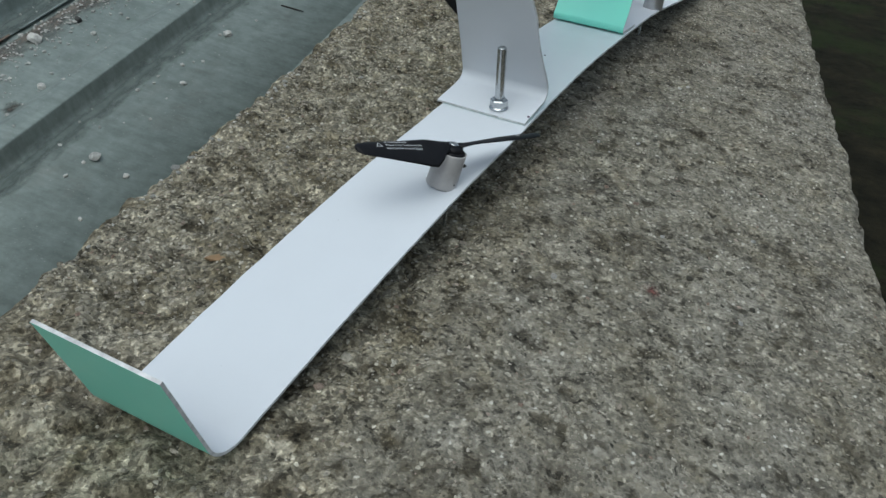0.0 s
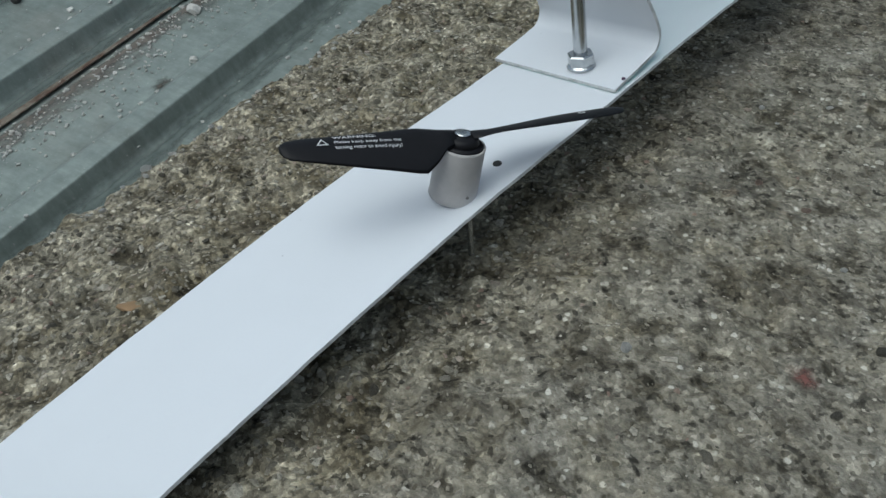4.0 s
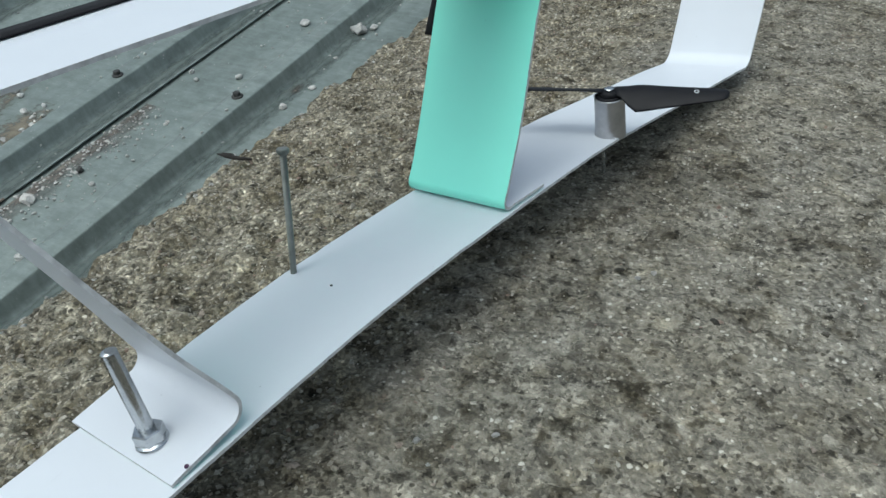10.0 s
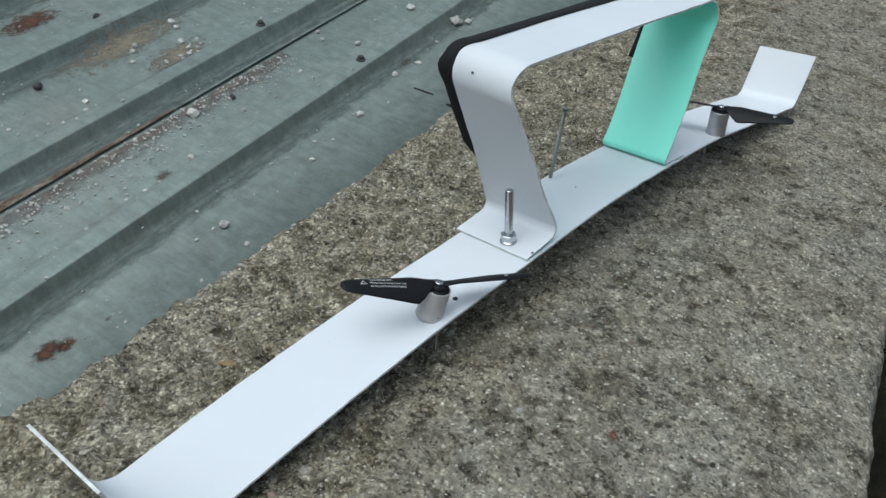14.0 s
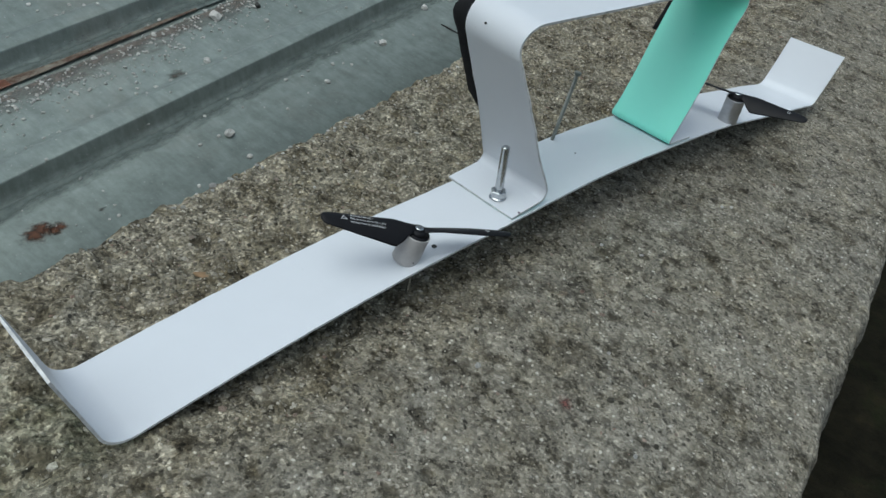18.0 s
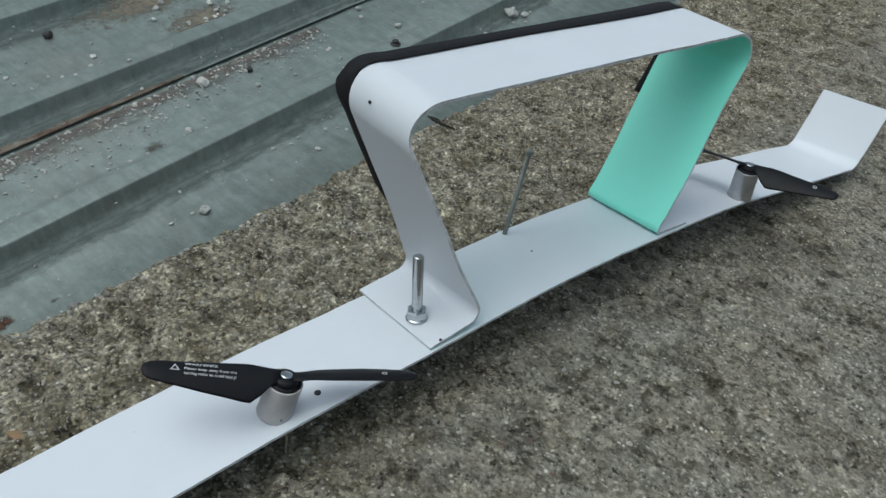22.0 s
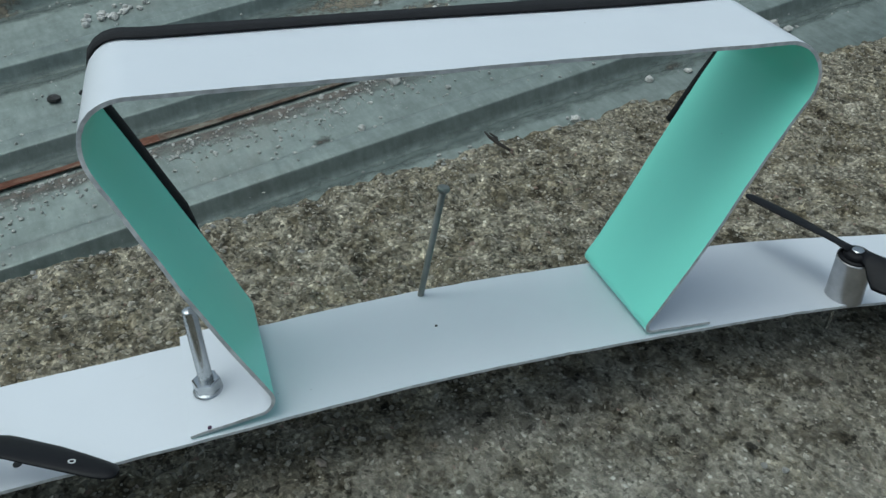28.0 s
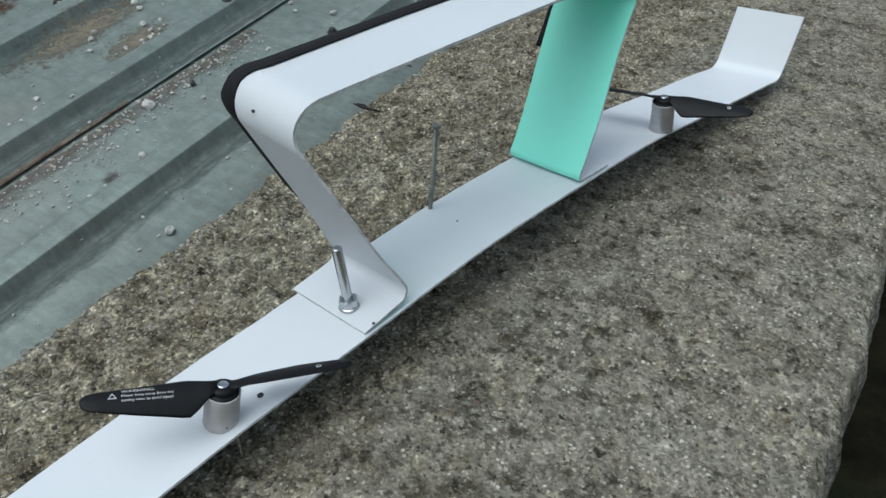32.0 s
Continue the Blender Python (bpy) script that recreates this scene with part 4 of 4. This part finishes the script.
def roof_screw(x, y):
    """A dark rusted roofing screw with its washer on a rib."""
    ob = tagged(new("roof_screw"), "dark weathered roofing screw on a rib of the roof", "screw", "roof screws")
    ob.matrix_world = pose(x, y, on_roof(x, y), 7, 0, 20)
    part("head", from_bm("head", lathe([(0.0058, 0.0015), (0.0060, 0.006), (0.0052, 0.0072), (0.0028, 0.0076)], 6), DARK_STONE), ob)
    part("washer", from_bm("washer", lathe([(0.0085, -0.001), (0.0088, 0.0008), (0.0070, 0.0022)], 24), DARK_STONE), ob)


for x, y in ((-0.6998, 1.2366), (-0.9071, 1.2141), (-1.1175, 1.2261), (-0.6661, 2.1), (-0.8725, 2.1)):
    roof_screw(x, y)


def tube(line, radii, sides=7):
    bm = bmesh.new()
    loops = []
    for i, p in enumerate(line):
        t = (Vector(line[min(len(line) - 1, i + 1)]) - Vector(line[max(0, i - 1)])).normalized()
        u = t.cross(Vector((0, 0, 1))).normalized()
        v = u.cross(t)
        loops.append([bm.verts.new(Vector(p) + (u * math.cos(6.2832 * k / sides) + v * math.sin(6.2832 * k / sides)) * radii[i]) for k in range(sides)])
    for a, b in zip(loops, loops[1:]):
        for k in range(sides):
            bm.faces.new((a[k], a[(k + 1) % sides], b[(k + 1) % sides], b[k]))
    bm.faces.new(loops[0])
    bm.faces.new(loops[-1])
    return bm


twig = tagged(new("twig"), "small black forked twig lying on the edge of the wall", "twig")
twig.matrix_world = pose(-0.251, 0.734, 0.0060) @ Matrix.Scale(0.56, 4)
part("stem", from_bm("stem", tube([(0.022, 0.006, -0.001), (0.010, 0.001, 0.001), (0, 0, 0.0015), (-0.010, -0.003, 0.0035), (-0.021, -0.004, 0.006)], [0.0016, 0.0023, 0.0028, 0.0022, 0.0010]), TWIG, True), twig)
part("fork", from_bm("fork", tube([(0.002, 0.0, 0.0015), (-0.006, 0.004, 0.003), (-0.019, 0.002, 0.004)], [0.0022, 0.0018, 0.0009]), TWIG, True), twig)
stick = tagged(new("stick", from_bm("stick", tube([(-0.006, 0.018, 0.0018), (0.0, 0.0, 0.0014), (0.005, -0.020, 0.0018)], [0.0011, 0.0014, 0.0009]), TWIG, True)), "thin dark stick lying on the roof", "stick")
stick.matrix_world = pose(-0.5779, 1.2547, on_roof(-0.5779, 1.2547), 4, 0, 75)

n = 2600
gx, gy = rnd.uniform(-1.5, -0.60, n), rnd.uniform(0.3, 2.0, n)
near_lap = rnd.random(n) < 0.5
gy = np.where(near_lap, 0.35 + 0.85 * rnd.random(n) ** 1.2, gy)
gx = np.where(near_lap, LAP + bias(gy) + 0.004 + np.abs(rnd.normal(0, 0.036, n)), gx)
gs = 0.0007 + 0.0027 * rnd.random(n) ** 2.6
gz = np.array([on_roof(a, b) for a, b in zip(gx, gy)]) + gs * 0.4
tagged(new("roof_grit", scatter_mesh("roof_grit", np.stack([gx, gy, gz], -1), gs, 0.75, PEBBLE, 33)), "fine pale grit scattered on the metal roof", "grit", kind="stuff")

# ---- plain body of the building under the roof ----
body = [(x, y, z) for x in (-3.7, -0.32) for y in (-1.3, 7.9) for z in (-2.7, roof_z(x, y) - 0.03)]
tagged(new("wall_building", mesh_of("wall_building", body, [(0, 1, 3, 2), (4, 6, 7, 5), (0, 4, 5, 1), (2, 3, 7, 6), (1, 5, 7, 3)], CONCRETE)), "plain rough grey building wall under the roof", "wall", kind="structure")

# ---- unseen brown backdrop behind the way, added to block and warm low sky light ----
backdrop = [(x, y, z) for x in (-9.0, 9.0) for y in (-5.3, -5.0) for z in (-2.7, 2.2)]
tagged(new("wall_neighbour", mesh_of("wall_neighbour", backdrop, [(0, 1, 3, 2), (4, 6, 7, 5), (0, 4, 5, 1), (2, 3, 7, 6), (1, 5, 7, 3)], BACKDROP)), "unseen plain brown backdrop added to block low sky light", "wall", kind="structure")

# ---- ground far below the wall ----
ground = tagged(new("ground", mesh_of("ground", [(-300, -300, -2.7), (300, -300, -2.7), (300, 300, -2.7), (-300, 300, -2.7)], [(0, 1, 2, 3)], SOIL)), "dark damp soil far below the wall", "ground", kind="structure")

# ---- marks on the wall's top ----
def on_wall(x, y):
    """Height of the wall's rough top, with its worn edge."""
    k = max(0.0, min(1.0, 1 - (x - left_edge(y)) / 0.009))
    return float(crown(np.array(x)) + relief(np.array(x), np.array(y))) - (1 - math.sqrt(1 - k * k)) * 0.008


SOILED = [(0.0786, 0.6125, 0.0095, 0.0126), (0.0411, 0.5306, 0.0052, 0.0050), (0.0485, 0.5390, 0.0055, 0.0040), (-0.0053, 0.4465, 0.0043, 0.0044), (-0.0360, 0.4499, 0.0110, 0.0080), (0.1143, 0.4318, 0.0035, 0.0042),
          (0.1189, 0.4141, 0.0057, 0.0055), (0.0720, 0.3964, 0.0055, 0.0053), (-0.0319, 0.5176, 0.0090, 0.0055), (0.0973, 0.7003, 0.0150, 0.0110), (0.1215, 0.6397, 0.0120, 0.0080), (0.1431, 0.5648, 0.0066, 0.0082),
          (0.0071, 0.6342, 0.0045, 0.0036), (0.0168, 0.5035, 0.0075, 0.0070), (-0.1393, 0.4627, 0.0046, 0.0042), (-0.2243, 0.4868, 0.0090, 0.0108), (-0.2211, 0.5231, 0.0085, 0.0086), (-0.1843, 0.4262, 0.0038, 0.0031)]
for i, (x, y, rx, ry) in enumerate(SOILED):
    part("soil_patch", laid_blot(x, y, rx * 0.85, ry * 0.85, SOIL_PATCH, i, on_wall, 0.0009), wall, "dark soil lodged in a hollow", pose(x, y, on_wall(x, y)))
part("red_mark", laid_blot(0.0366, 0.3930, 0.0050, 0.0036, RED_MARK, 2, on_wall, 0.0010), wall, "faded red mark", pose(0.0366, 0.3930, on_wall(0.0366, 0.3930)))

bm = bmesh.new()
for v in bmesh.ops.create_icosphere(bm, subdivisions=1, radius=1.0)["verts"]:
    v.co = Vector((v.co.x * 0.0062, v.co.y * 0.0026 * (1.0 + 0.7 * v.co.x), v.co.z * 0.0012))
chip = tagged(new("brick_chip", from_bm("brick_chip", bm, BRICK)), "small orange-brown brick chip lying on the concrete", "brick chip")
chip.matrix_world = pose(-0.1865, 0.3160, on_wall(-0.1865, 0.3160) + 0.0012, 4, -5, 20)

# ---- larger stones set in the wall's top, each one by itself ----
pick = np.random.default_rng(77)
SHAPES = []
PALE = [(-0.0155, 0.5495, 0.0022), (0.0118, 0.5650, 0.0018), (0.0941, 0.4803, 0.0019), (0.0863, 0.3894, 0.0018), (-0.0164, 0.3751, 0.0023), (0.0383, 0.4520, 0.0014), (-0.0065, 0.5411, 0.0011), (-0.2541, 0.5179, 0.0027),
        (-0.2538, 0.3896, 0.0027), (-0.2536, 0.4112, 0.0024), (-0.2551, 0.3607, 0.0021), (-0.2577, 0.5591, 0.0025), (-0.2050, 0.4429, 0.0016), (-0.2033, 0.5706, 0.0024), (0.0348, 0.6902, 0.0018), (0.0413, 0.6961, 0.0018),
        (-0.2587, 0.5421, 0.0022), (-0.2548, 0.4714, 0.0020), (-0.2036, 0.3481, 0.0012)]
PALE += [(left_edge(y) + pick.uniform(0.005, 0.013), y, pick.uniform(0.0010, 0.0020)) for y in pick.uniform(0.3, 0.95, 45)]
for k in range(9):
    bm = bmesh.new()
    for v in bmesh.ops.create_icosphere(bm, subdivisions=2, radius=1.0)["verts"]:
        f = 1 + 0.34 * noise.noise(v.co * 1.2 + Vector((k * 5.0, 1, 0))) + 0.14 * noise.noise(v.co * 3.0 + Vector((k * 3.0, 0, 2)))
        v.co = Vector((v.co.x * f, v.co.y * f * (0.62 + 0.04 * k), v.co.z * f * 0.45))
    SHAPES.append(from_bm("stone", bm, SINGLE))
pale_shapes = []
for me in SHAPES:
    pale_shapes.append(me.copy())
    pale_shapes[-1].materials[0] = PEBBLE
for k, (x, y, r) in enumerate(PALE):
    part("pale_stone", pale_shapes[k % 9], wall, "", pose(x, y, on_wall(x, y) + r * 0.1, pick.uniform(-12, 12), pick.uniform(-12, 12), pick.uniform(0, 360)) @ Matrix.Scale(r, 4))
for k in range(290):
    x, y = pick.uniform(LEFT + 0.01, RIGHT - 0.012), pick.uniform(0.24, 1.22)
    r = 0.0014 + 0.0018 * pick.random() ** 1.8
    z = on_wall(x, y) - r * 0.28
    part("stone", SHAPES[k % 9], wall, "", pose(x, y, z, pick.uniform(-9, 9), pick.uniform(-9, 9), pick.uniform(0, 360)) @ Matrix.Scale(r, 4))
